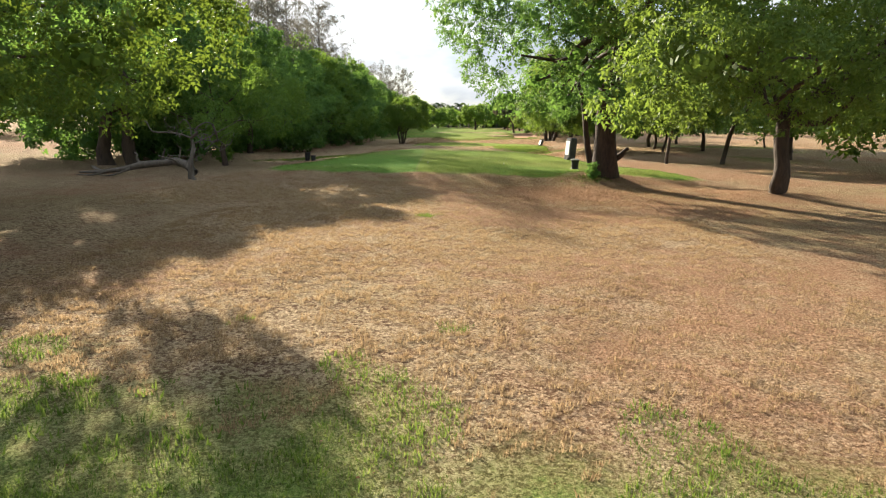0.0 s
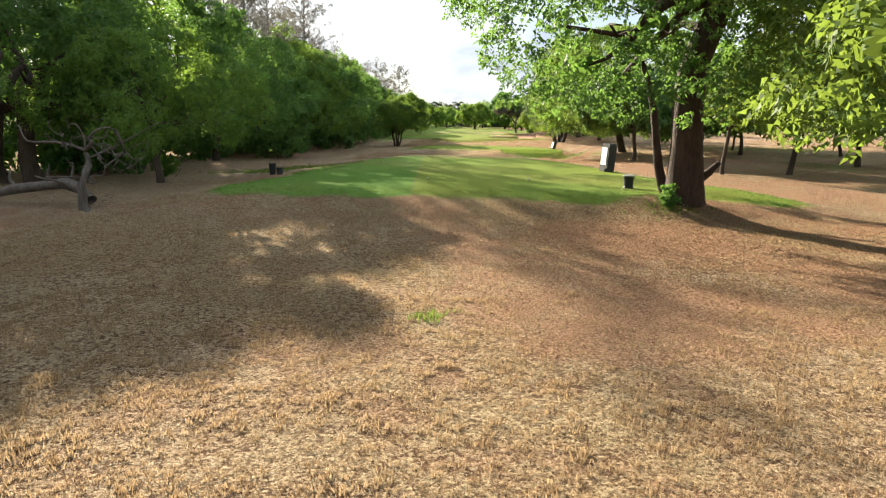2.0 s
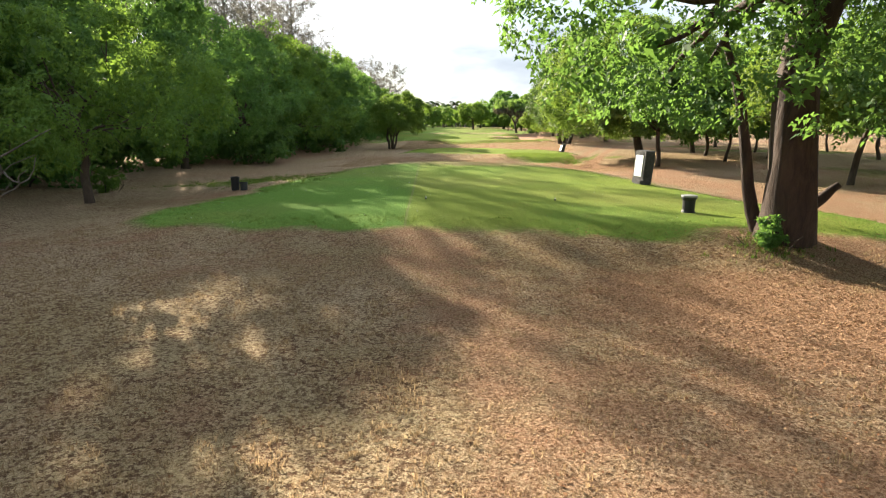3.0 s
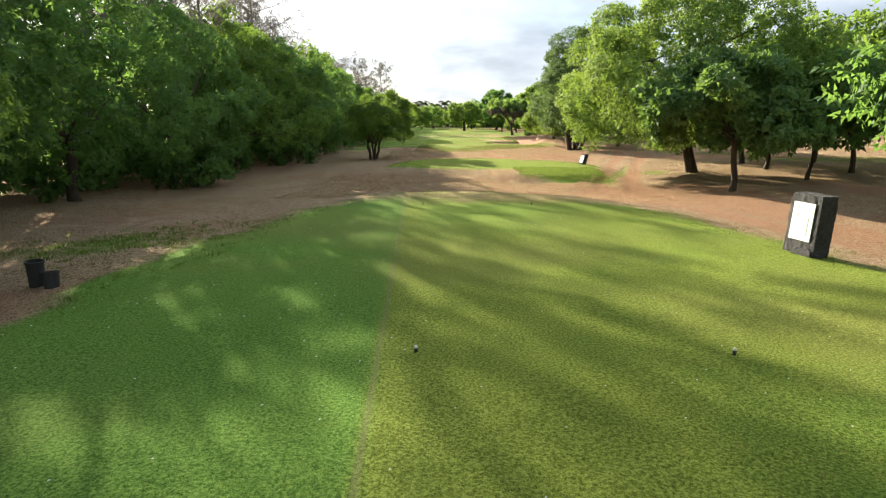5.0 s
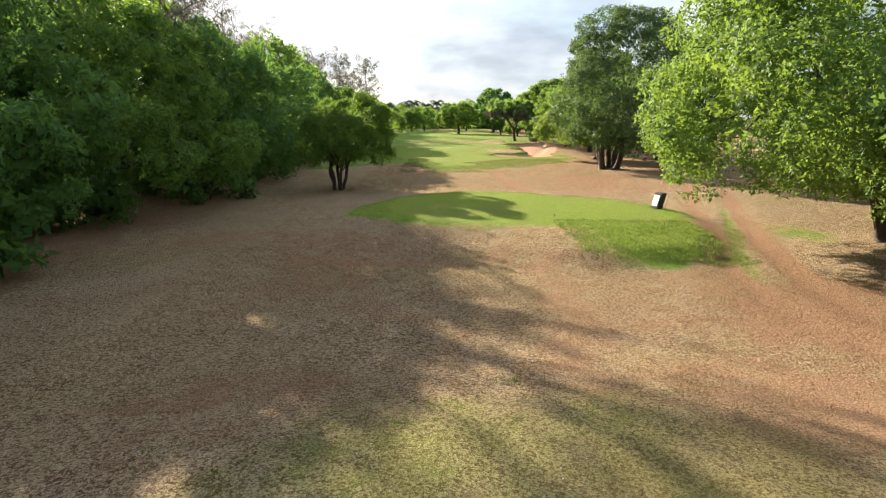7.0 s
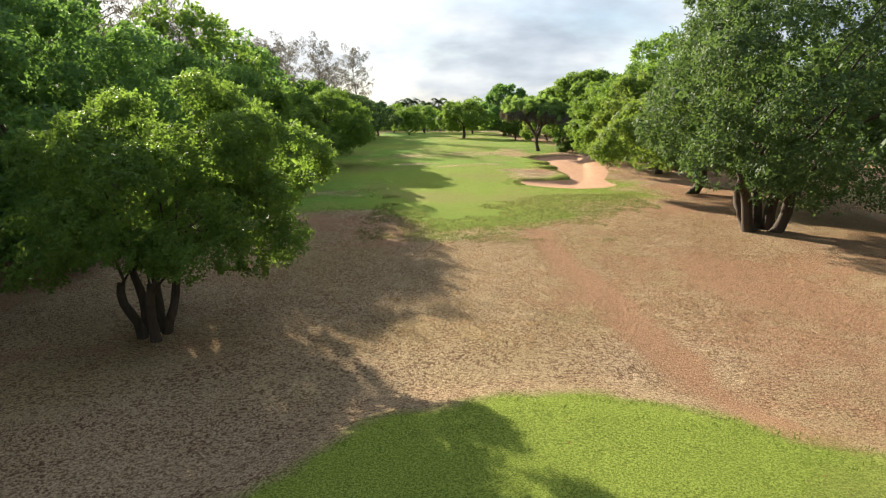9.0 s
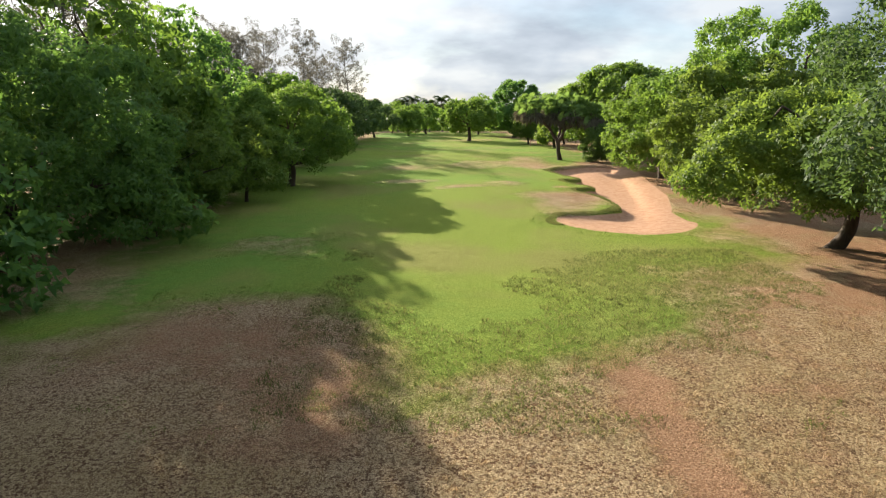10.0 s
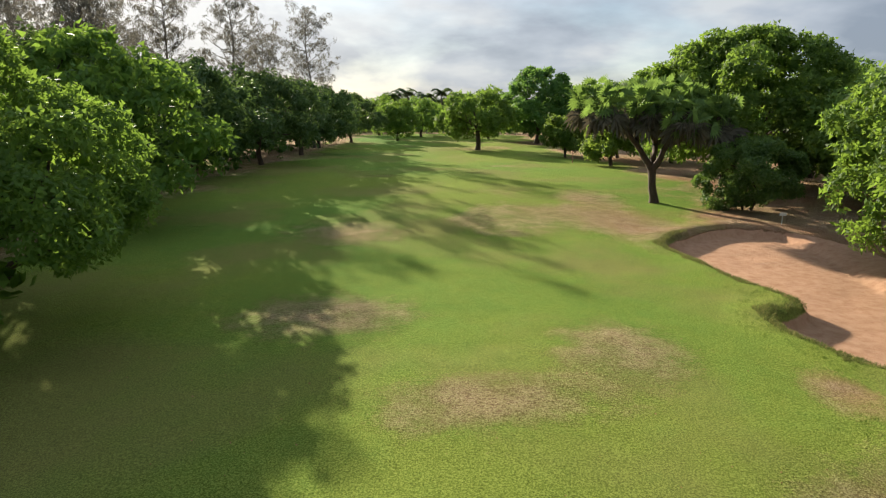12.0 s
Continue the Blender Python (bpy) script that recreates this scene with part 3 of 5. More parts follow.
def limb_mesh(name, rng, puffs, trunk_r, fork, mat, lean=(0, 0), stems=1, spread_=0.5, limbs=9, flare=1.5):
    """A tapered trunk with a flared foot, and limbs that reach into the puffs."""
    pieces = []
    tips = [np.array([lean[0], lean[1], fork])]
    for s in range(stems):
        a = s * 2.4 + rng.rand()
        foot = np.array([math.cos(a), math.sin(a), 0]) * (trunk_r * 1.3 if stems > 1 else 0)
        head = np.array([lean[0], lean[1], fork]) + np.array([math.cos(a), math.sin(a), 0.1 * rng.randn()]) * (spread_ if stems > 1 else 0)
        line = bent(foot + np.array([0, 0, -0.25]), head, rng, 8, 0.035)
        rad = trunk_r * (1 if stems == 1 else 0.62) * np.interp(np.linspace(0, 1, 8), [0, 0.12, 0.3, 1], [flare, 1.2, 1.0, 0.78])
        pieces.append(tube(line, rad, 10, rng, 0.05))
        tips.append(head)
    tips = tips[1:]
    order = rng.permutation(len(puffs) - 1)[:limbs]
    for j, i in enumerate(order):
        a = tips[j % len(tips)]
        b = puffs[i, :3]
        start = a + np.array([0, 0, -0.05 - 0.12 * fork * rng.rand()])
        line = bent(start, b, rng, 7, 0.07, 0.06)
        r0 = trunk_r * rng.uniform(0.32, 0.55) / math.sqrt(stems)
        pieces.append(tube(line, np.linspace(r0, r0 * 0.22, 7), 6, rng, 0.04))
        for _ in range(2):
            k = rng.randint(2, 5)
            e = line[k] + (puffs[i, 3:6] * 0.9) * unit(rng.randn(3)) + np.array([0, 0, 0.2])
            pieces.append(tube(bent(line[k], e, rng, 5, 0.08), np.linspace(r0 * 0.4, r0 * 0.1, 5), 5))
    v, f = join(pieces)
    return mesh_np(name, v, f, mat, True)


def tree(name, x, y, label, category="tree", group="", seed=0, rx=5, ry=None, top=8, low=1.8, trunk=0.25, fork=None, puffs=22, size=0.36, sprigs=3000, leaf=(0.24, 0.09), k=6, mat="neem", bark=None,
         lean=(0, 0), stems=1, droop=0.35, twig=0.32, shift=(0, 0), extra=(), limbs=9, fill=0.15, spread_=0.5, core=32):
    rng = np.random.RandomState(seed)
    ob = thing(name, (x, y, at(x, y) - 0.02), label, category, group)
    p = puffs_for(rng, rx, ry or rx, low, top, puffs, size)
    p[:, 0] += shift[0]
    p[:, 1] += shift[1]
    if len(extra):
        p = np.concatenate([np.asarray(extra, float), p])
    part("trunk", limb_mesh("trunk", rng, p, trunk, fork or low + 0.25 * (top - low), bark or BARK, lean, stems, spread_, limbs), None, ob)
    part("crown", crown_mesh("crown", p, rng, int(sprigs * 1.3), leaf[0] * 0.78, leaf[1] * 0.86, LEAF[mat], k + 2, droop, twig, fill, 6, min(core, 60)), None, ob)
    return ob


# ---- the trees beside the tees, nearest first ----
tree("overhanging_tree", -8.6, 14.6, "tree with yellow-green drooping boughs lit by the sun", seed=3, rx=3.8, ry=2.6, top=7.6, low=2.2, trunk=0.30, puffs=24, size=0.30, sprigs=6400, leaf=(0.115, 0.052), k=8, core=110, mat="bough", droop=0.5, twig=0.32,
     extra=[(6.1, 0.7, 3.3, 0.9, 0.9, 0.7), (5.2, 0.6, 2.8, 1.1, 0.9, 0.7), (4.2, 0.6, 2.6, 1.2, 1.0, 0.8), (3.2, 0.4, 2.5, 1.3, 1.1, 0.8), (5.4, 0.4, 4.2, 1.2, 1.0, 0.9), (4.2, 0.6, 4.2, 1.3, 1.1, 1.0), (2.2, 0.2, 2.6, 1.4, 1.2, 0.9), (4.8, 0.0, 5.2, 1.3, 1.0, 0.9), (3.0, 0.2, 5.3, 1.5, 1.2, 1.0)])
tree("shade_tree", -10.7, 20.6, "broad dark green tree casting shade over the lawn", seed=5, rx=4.5, ry=3.6, top=7.4, low=1.9, trunk=0.28, puffs=30, size=0.28, sprigs=4200, leaf=(0.20, 0.09), k=6, mat="deep", droop=0.45)
tree("tee_tree", 6.0, 30.0, "large dark-trunked tree standing at the edge of the tee", seed=11, rx=6.0, ry=5.6, top=12.5, low=3.2, trunk=0.36, fork=5.2, lean=(0.55, 0.2), puffs=46, size=0.25, core=55, sprigs=8600, leaf=(0.17, 0.078), k=8, mat="deep", bark=BARK_RED,
     shift=(0.9, 0.6), droop=0.6, limbs=12, extra=[(-3.2, -0.8, 4.0, 1.7, 1.8, 1.5), (-1.8, -0.6, 2.9, 1.5, 1.5, 0.9), (-0.6, -1.6, 2.6, 1.3, 1.3, 0.7), (-4.0, 0.5, 6.0, 1.6, 1.8, 1.4), (-0.6, 6.3, 2.9, 1.1, 0.9, 0.8), (-2.6, -0.4, 3.2, 1.2, 1.2, 0.9), (-3.5, 0.4, 2.7, 1.0, 1.0, 0.7), (-1.4, -1.3, 4.0, 1.4, 1.2, 1.0), (0.3, -1.6, 4.6, 1.5, 1.1, 0.9), (1.9, -0.9, 4.7, 1.5, 1.2, 0.9), (-2.9, -0.9, 5.2, 1.6, 1.4, 1.1), (-0.4, -1.8, 5.8, 1.8, 1.4, 1.1)])
tree("dry_lawn_tree", 10.6, 27.0, "spreading tree with light green feathery foliage and a low fork", seed=21, rx=6.4, ry=5.0, top=8.2, low=2.0, trunk=0.23, fork=2.3, puffs=44, size=0.24, core=40, sprigs=7600, leaf=(0.19, 0.08), k=8, mat="lime", bark=BARK,
     shift=(0.8, -1.5), droop=0.6, limbs=12, extra=[(-5.8, -6.0, 2.9, 1.3, 1.2, 0.9), (-4.4, -5.4, 3.3, 1.6, 1.3, 1.1), (-2.6, -4.6, 3.3, 1.8, 1.5, 1.2)])
GROVE = "trees of the right-hand grove"
tree("leaning_tree", 15.5, 44.0, "young leaning tree with thin grey trunk over leaf litter", group=GROVE, seed=31, rx=3.0, top=6.0, low=2.2, trunk=0.13, fork=2.6, puffs=14, sprigs=1500, leaf=(0.26, 0.11), mat="broad", lean=(0.7, 0.2), shift=(0.8, 0.2))
tree("young_tree", 12.3, 43.4, "young slender tree with light green leaves", group=GROVE, seed=32, rx=2.3, top=5.0, low=2.0, trunk=0.09, fork=2.3, puffs=10, sprigs=1000, leaf=(0.24, 0.11), mat="lime", shift=(0.5, 0.6))
tree("fairway_tree", 11.7, 60.4, "broad domed tree with dense bright green crown", seed=41, rx=5.8, ry=6.0, top=8.2, low=1.2, trunk=0.27, fork=2.2, puffs=54, size=0.26, core=60, sprigs=12500, leaf=(0.19, 0.098), mat="lime", lean=(-0.5, 0.2), shift=(-0.4, 0), limbs=12)
tree("big_leaved_tree", 10.7, 53.6, "slender tree with large glossy leaves in layers", seed=42, rx=3.1, top=5.4, low=1.3, trunk=0.12, fork=2.2, puffs=20, size=0.30, sprigs=2600, leaf=(0.34, 0.17), k=6, mat="broad", droop=0.2, shift=(0.1, 0.2))
for i, (x, y, r, t, m) in enumerate([(16.4, 58.4, 3.4, 5.6, "deep"), (17.4, 64.5, 4.2, 7.0, "deep"), (21.0, 62.5, 4.4, 8.2, "neem"), (18.3, 69.5, 4.2, 7.2, "neem"), (24.0, 71.5, 4.8, 8.0, "deep"), (29.0, 63.5, 5.2, 9.0, "neem"),
                                     (22.5, 50.5, 4.5, 8.0, "neem"), (27.0, 40.0, 5.0, 9.0, "neem"), (32.0, 75.0, 5.5, 9.0, "deep"), (20.0, 36.0, 3.6, 6.5, "lime"), (25.0, 82.0, 5.0, 8.5, "neem"), (36.0, 52.0, 5.5, 9.5, "neem"), (46.0, 90.0, 6.5, 10.0, "neem"), (38.0, 34.0, 5.5, 9.0, "neem")]):
    tree("grove_tree", x, y, "grove tree with slim brown trunk and green crown", group=GROVE, seed=50 + i, rx=r, top=t, low=1.5, trunk=0.10 + 0.02 * (i % 4), fork=2.2, puffs=18, sprigs=950, leaf=(0.52, 0.26), k=3, mat=m, lean=(0.3 * math.sin(i * 2.1), 0.2), limbs=7)
tree("fig_tree", 10.9, 88.2, "dense many-stemmed fig tree with aerial roots at its foot", seed=61, rx=6.1, ry=5.8, top=10.4, low=0.7, trunk=0.32, fork=2.4, puffs=64, size=0.29, core=60, sprigs=10500, leaf=(0.215, 0.105), mat="fig", bark=BARK, stems=5, spread_=0.9, shift=(1.9, 0.6), droop=0.3, limbs=14,
     extra=[(-1.9, -0.6, 2.6, 1.3, 1.5, 1.2), (-1.4, -1.6, 3.6, 1.5, 1.5, 1.4), (0.2, 0.2, 9.8, 2.6, 2.6, 1.3), (-0.6, -2.6, 2.1, 1.4, 1.2, 0.9), (4.6, -1.0, 2.4, 2.0, 1.6, 1.4)])
BUNKER_TREES = "trees beside the bunker"
tree("bunker_tree", 12.4, 99.4, "low spreading tree with pale green leaf clusters and a leaning trunk", group=BUNKER_TREES, seed=71, rx=4.7, ry=4.2, top=5.0, low=1.4, trunk=0.24, fork=1.9, puffs=30, size=0.25, sprigs=4200, leaf=(0.26, 0.115), mat="lime", lean=(0.8, 0.1), shift=(0.3, 0), limbs=12)
tree("bunker_tree", 14.6, 111.4, "rounded tree with bright lumpy foliage down to the ground", group=BUNKER_TREES, seed=72, rx=4.7, top=7.2, low=0.6, trunk=0.22, fork=2.0, puffs=42, size=0.25, sprigs=4600, leaf=(0.30, 0.14), mat="lime")
tree("bunker_tree", 14.2, 123.4, "rounded dark tree with lumpy foliage down to the ground", group=BUNKER_TREES, seed=73, rx=4.6, top=7.0, low=0.5, trunk=0.24, fork=2.2, puffs=42, size=0.25, sprigs=4200, leaf=(0.30, 0.14), mat="neem")
tree("bunker_tree", 17.6, 115.4, "tall round-headed tree behind the bunker", group=BUNKER_TREES, seed=74, rx=5.0, top=10.6, low=1.6, trunk=0.28, puffs=34, size=0.26, sprigs=3200, k=5, leaf=(0.34, 0.16), mat="neem")
tree("bunker_tree", 20.5, 127.0, "round-headed tree behind the bunker", group=BUNKER_TREES, seed=75, rx=5.0, top=8.2, low=1.2, trunk=0.3, puffs=28, size=0.28, sprigs=2600, k=5, leaf=(0.36, 0.17), mat="deep")
tree("roadside_tree", 17.5, 98.0, "round green tree beside the dirt track", group=BUNKER_TREES, seed=76, rx=4.2, top=7.5, low=1.4, trunk=0.22, puffs=20, sprigs=2400, leaf=(0.32, 0.14), mat="neem")
tree("domed_tree", 16.2, 146.0, "very large domed dark green tree behind the palm", seed=81, rx=5.6, ry=5.2, top=9.0, low=0.9, trunk=0.42, puffs=70, size=0.25, sprigs=6400, leaf=(0.40, 0.20), k=5, mat="neem", bark=BARK)
for i, (x, y, r, t, lo, m) in enumerate([(20.5, 136.5, 3.9, 6.6, 0.6, "lime"), (23.5, 150.0, 4.4, 6.6, 1.0, "deep"), (21.0, 143.0, 3.6, 5.2, 0.8, "neem"), (30.0, 158.0, 5.0, 7.5, 1.4, "neem"), (18.0, 162.0, 4.4, 6.6, 0.8, "neem"), (11.8, 159.0, 2.3, 5.0, 0.6, "lime"), (37.0, 168.0, 5.5, 8.5, 1.2, "neem"), (28.0, 138.0, 5.0, 7.4, 1.2, "neem"), (40.0, 145.0, 6.0, 8.0, 1.2, "deep"), (14.6, 168.0, 3.6, 6.0, 0.8, "neem")]):
    tree("thicket_tree", x, y, "bushy green tree of the thicket past the bunker", group="thicket past the bunker", seed=90 + i, rx=r, top=t, low=lo, trunk=0.16, puffs=18, sprigs=1100, leaf=(0.5, 0.25), k=3, mat=m)
tree("round_bush", 13.0, 136.2, "dark broad-leaved bush beside the bunker", "bush", seed=101, rx=2.3, ry=2.0, top=3.4, low=0.15, trunk=0.08, fork=0.8, stems=3, puffs=18, size=0.32, sprigs=2400, leaf=(0.22, 0.11), mat="broad")
tree("green_edge_tree", 1.0, 179.0, "low wide tree with a flat shaded base", seed=111, rx=4.6, ry=4.2, top=6.2, low=1.3, trunk=0.28, puffs=26, size=0.28, sprigs=2200, k=5, leaf=(0.42, 0.19), mat="neem")
tree("green_edge_tree", 9.6, 193.0, "tall round dark green tree", seed=112, rx=5.2, top=10.0, low=0.8, trunk=0.34, puffs=38, size=0.26, core=80, sprigs=2600, k=5, leaf=(0.5, 0.27), mat="deep")
tree("green_edge_tree", 9.4, 168.0, "small yellow-green round tree", seed=113, rx=2.1, top=3.9, low=0.9, trunk=0.12, puffs=12, sprigs=1000, leaf=(0.36, 0.16), mat="lime")
for i, (x, y, r, t) in enumerate([(17, 186, 4.4, 7.6), (15, 200, 4.5, 8.0), (23, 192, 5, 8), (33, 190, 5.5, 8.5), (3.5, 207, 4.6, 7.4), (-10.4, 199, 3.8, 5.4), (-7.6, 212, 4.2, 5.8), (-15.5, 216, 4.6, 6.4)]):
    tree("green_edge_tree", x, y, "round green tree beyond the fairway", seed=115 + i, rx=r, top=t, low=0.8, trunk=0.2, puffs=18, sprigs=800, leaf=(0.6, 0.3), k=3, mat="neem")

# ---- the wood along the left side ----
WOOD = "trees of the left-hand wood"
tree("twin_trunk_tree", -14.3, 34.2, "wide old tree with two dark trunks and low shade", group=WOOD, seed=201, rx=4.9, ry=4.8, top=7.4, low=1.5, trunk=0.46, fork=2.5, stems=2, spread_=0.4, core=45, shift=(-1.6, 0.5), puffs=48, size=0.22, sprigs=6400, leaf=(0.24, 0.10), mat="deep", limbs=12)
tree("edge_tree", -10.2, 35.5, "small feathery tree with pale stem beside the dead snag", group=WOOD, seed=202, rx=3.3, top=4.8, low=1.3, trunk=0.12, fork=1.7, puffs=16, size=0.32, sprigs=2400, leaf=(0.18, 0.07), k=7, mat="neem", droop=0.6)
for i, (x, y, r, t, lo, m) in enumerate([(-15.0, 43.0, 5.0, 9.0, 1.3, "deep"), (-14.8, 51.5, 4.6, 8.0, 0.6, "deep"), (-15.0, 60.0, 4.5, 8.2, 0.5, "deep"), (-15.0, 68.5, 4.7, 8.9, 0.5, "neem"), (-15.2, 77.5, 5.0, 9.1, 0.6, "deep"),
                                         (-15.6, 87.0, 5.2, 8.6, 0.5, "deep"), (-15.6, 97.5, 5.0, 7.6, 0.5, "deep"), (-15.4, 105.5, 4.2, 6.8, 0.5, "neem"), (-18.8, 113.5, 4.6, 7.6, 0.8, "neem"), (-15.8, 130.5, 4.5, 7.6, 0.8, "neem"), (-20.2, 136.0, 5.4, 7.8, 0.8, "deep"),
                                         (-19.4, 146.0, 5.4, 7.6, 0.9, "deep"), (-17.5, 157.0, 4.8, 7.0, 1.6, "deep"), (-17.0, 168.0, 4.8, 6.8, 1.2, "neem"), (-18.0, 180.0, 5.0, 6.8, 1.0, "neem"), (-16.5, 193.0, 4.6, 6.2, 1.0, "neem"), (-22.0, 124.0, 5.0, 8.0, 0.8, "deep")]):
    near = i < 7
    tree("wood_tree", x, y, "dense dark green tree at the edge of the wood", group=WOOD, seed=210 + i, rx=r, top=t, low=lo, trunk=0.2, fork=2.4, puffs=44 if near else 30, size=0.23, core=10 if i in (1, 2) else 34, sprigs=(2700 if i in (1, 2) else 3400) if near else 1350, leaf=(0.29, 0.135) if near else (0.5, 0.26), k=6 if near else 3, mat="fig" if i > 9 else m, limbs=8)
tree("edge_shrub", -13.2, 103.5, "rounded light green shrub tree at the wood's edge", group=WOOD, seed=231, rx=2.7, top=4.9, low=0.3, trunk=0.12, fork=1.0, puffs=18, size=0.3, sprigs=2400, leaf=(0.24, 0.11), mat="lime")
tree("edge_shrub", -12.2, 110.5, "rounded light green shrub tree at the wood's edge", group=WOOD, seed=232, rx=2.5, top=4.5, low=0.3, trunk=0.10, fork=1.0, puffs=16, size=0.3, sprigs=1800, leaf=(0.24, 0.11), mat="lime")
for i in range(8):
    y = 47 + 10.5 * i
    tree("wood_tree", -21.5 - 1.2 * math.sin(i * 1.7), y, "tall tree deeper in the wood", group=WOOD, seed=240 + i, rx=5.6, top=11.4 + 0.8 * math.sin(i * 2.3), low=2.0, trunk=0.22, puffs=20, size=0.3, sprigs=850, leaf=(0.62, 0.3), k=3, mat="deep" if i % 3 else "neem", limbs=5)
for i, (x, y) in enumerate([(-25.0, 134.0), (-24.5, 143.0), (-23.5, 152.0), (-22.5, 162.0), (-23.0, 173.0), (-24.0, 186.0)]):
    tree("wood_tree", x, y, "dark tree deeper in the wood under the casuarinas", group=WOOD, seed=270 + i, rx=5.0, top=7.8, low=0.6, trunk=0.2, puffs=20, size=0.3, sprigs=800, leaf=(0.6, 0.29), k=4, mat="fig", limbs=5)
tree("crooked_tree", -7.0, 77.4, "small round tree with several crooked stems", seed=261, rx=2.75, ry=2.7, top=5.0, low=1.3, trunk=0.16, fork=1.3, stems=5, spread_=0.55, puffs=22, size=0.31, sprigs=6800, leaf=(0.115, 0.065), k=8, mat="neem", shift=(0.6, 0), limbs=14, twig=0.26)
tree("lawn_tree", -11.7, 118.0, "round light green tree on the shaded lawn", seed=262, rx=4.2, ry=3.9, top=6.0, low=1.0, trunk=0.24, fork=1.7, puffs=40, size=0.26, sprigs=5200, leaf=(0.24, 0.11), mat="neem", limbs=12)
tree("climbing_weed", 5.45, 29.35, "leafy light green weed against the dark trunk", "weed", seed=270, rx=0.22, top=0.6, low=0.05, trunk=0.015, fork=0.25, stems=3, puffs=8, sprigs=110, leaf=(0.10, 0.05), mat="deep", twig=0.12, limbs=4)


# ---- shrubs under the wood ----
for i, (x, y, r, t) in enumerate([(-15.5, 40, 2.4, 2.6), (-17.5, 49, 2.6, 3.2), (-13.2, 58, 2.0, 2.2), (-15.5, 66, 2.6, 3.0), (-13.4, 74.5, 2.4, 2.6), (-14, 83.5, 2.8, 3.0), (-13.2, 92.5, 2.8, 3.2), (-12.8, 101, 2.4, 3.0), (-16.5, 109, 2.8, 3.4), (-19, 119.5, 3.0, 3.4), (-21, 130.5, 3.2, 3.6), (-22, 141, 3.4, 3.2), (-21, 152, 3.2, 3.0), (-24, 100, 3.4, 4), (-24, 80, 3.6, 4), (-20, 163, 3.4, 3.4), (-21, 175, 3.4, 3.6), (-20, 188, 3.2, 3.4), (-24.5, 91, 3.6, 4), (-25, 71, 3.6, 4), (-26, 112, 3.6, 4)]):
    tree("wood_shrub", x, y, "dark shrub filling the shade under the wood", "shrub", WOOD, seed=300 + i, rx=r, top=t, low=0.1, trunk=0.06, fork=0.5, stems=3, puffs=9, sprigs=260, leaf=(0.48, 0.27), k=3, mat="deep", limbs=4)
for i in range(10):
    tree("wood_shrub", -19.2 + 0.7 * math.sin(i * 2.3), 40.5 + 6.2 * i, "dense dark undergrowth at the back of the wood", "shrub", WOOD, seed=340 + i, rx=3.6, top=3.3, low=0.05, trunk=0.06, fork=0.5, stems=3, puffs=12, sprigs=420, leaf=(0.5, 0.27), k=3, mat="deep", limbs=4)
tree("verge_bush", -11.4, 38.4, "small rounded weed bush on bare ground", "bush", seed=330, rx=0.55, top=0.8, low=0.05, trunk=0.02, fork=0.3, stems=3, puffs=8, sprigs=260, leaf=(0.11, 0.05), mat="neem", twig=0.12, limbs=4)


# ---- casuarinas behind the wood ----
def casuarina(x, y, top, r, seed, sprigs=1000):
    """A tall thin tree: a straight stem, rising branches and drooping grey-green needle sprays."""
    rng = np.random.RandomState(seed)
    ob = thing("casuarina_tree", (x, y, at(x, y)), "tall wispy casuarina with grey drooping needles", "tree", "casuarinas behind the wood")
    lean = rng.randn(2) * 0.35
    stem = bent((0, 0, -0.2), (lean[0], lean[1], top * 0.96), rng, 10, 0.012)
    pieces = [tube(stem, np.linspace(0.2, 0.025, 10), 7)]
    puffs = []
    for i in range(44):
        s = 0.36 + 0.62 * i / 43
        a = i * 2.4 + rng.rand()
        foot = np.array([np.interp(s, np.linspace(0, 1, 10), stem[:, k]) for k in range(3)])
        reach = r * (1.2 - 0.72 * s) * rng.uniform(0.5, 1.25)
        end = foot + np.array([math.cos(a) * reach, math.sin(a) * reach, reach * rng.uniform(0.35, 0.95)])
        pieces.append(tube(bent(foot, end, rng, 5, 0.05), np.linspace(0.045, 0.014, 5), 4))
        for k in (0.5, 0.78, 1.05):
            c = foot + (end - foot) * k + 0.15 * rng.randn(3)
            m = rng.uniform(0.22, 0.6)
            puffs.append((*c, m, m, m * 1.3))
    v, f = join(pieces)
    part("trunk", mesh_np("trunk", v, f, BARK_GREY, True), None, ob)
    part("crown", crown_mesh("crown", np.array(puffs), rng, sprigs, 0.38, 0.055, LEAF["needle"], 9, 1.0, 0.35, 0.6, 0, 0), None, ob)


for i, (x, y, h, r) in enumerate([(-18.5, 180, 15.8, 4.2), (-22.0, 174, 12.4, 3.6), (-22.5, 165, 15.0, 4.2), (-26.0, 160, 14.6, 4.0), (-31.0, 160, 13.6, 4.0), (-28.0, 151, 14.0, 4.0), (-34.0, 151, 12.8, 3.8), (-38.0, 158, 13.4, 4.0), (-24.0, 144, 13.0, 3.6),
                                  (-22.5, 104, 14.2, 3.6), (-23.0, 97, 15.2, 3.8), (-22.0, 112, 13.4, 3.6), (-21.5, 88, 15.0, 3.6), (-24.0, 121, 13.2, 3.6), (-16.6, 79, 16.0, 3.8), (-18.5, 73.5, 17.0, 4.2), (-17.6, 66.5, 16.4, 4.0), (-19.4, 60, 16.6, 4.2), (-20.6, 69, 17.6, 4.2)]):
    casuarina(x, y, h, r, 400 + i, 1000 if i < 9 else 760 if i > 13 else 560)


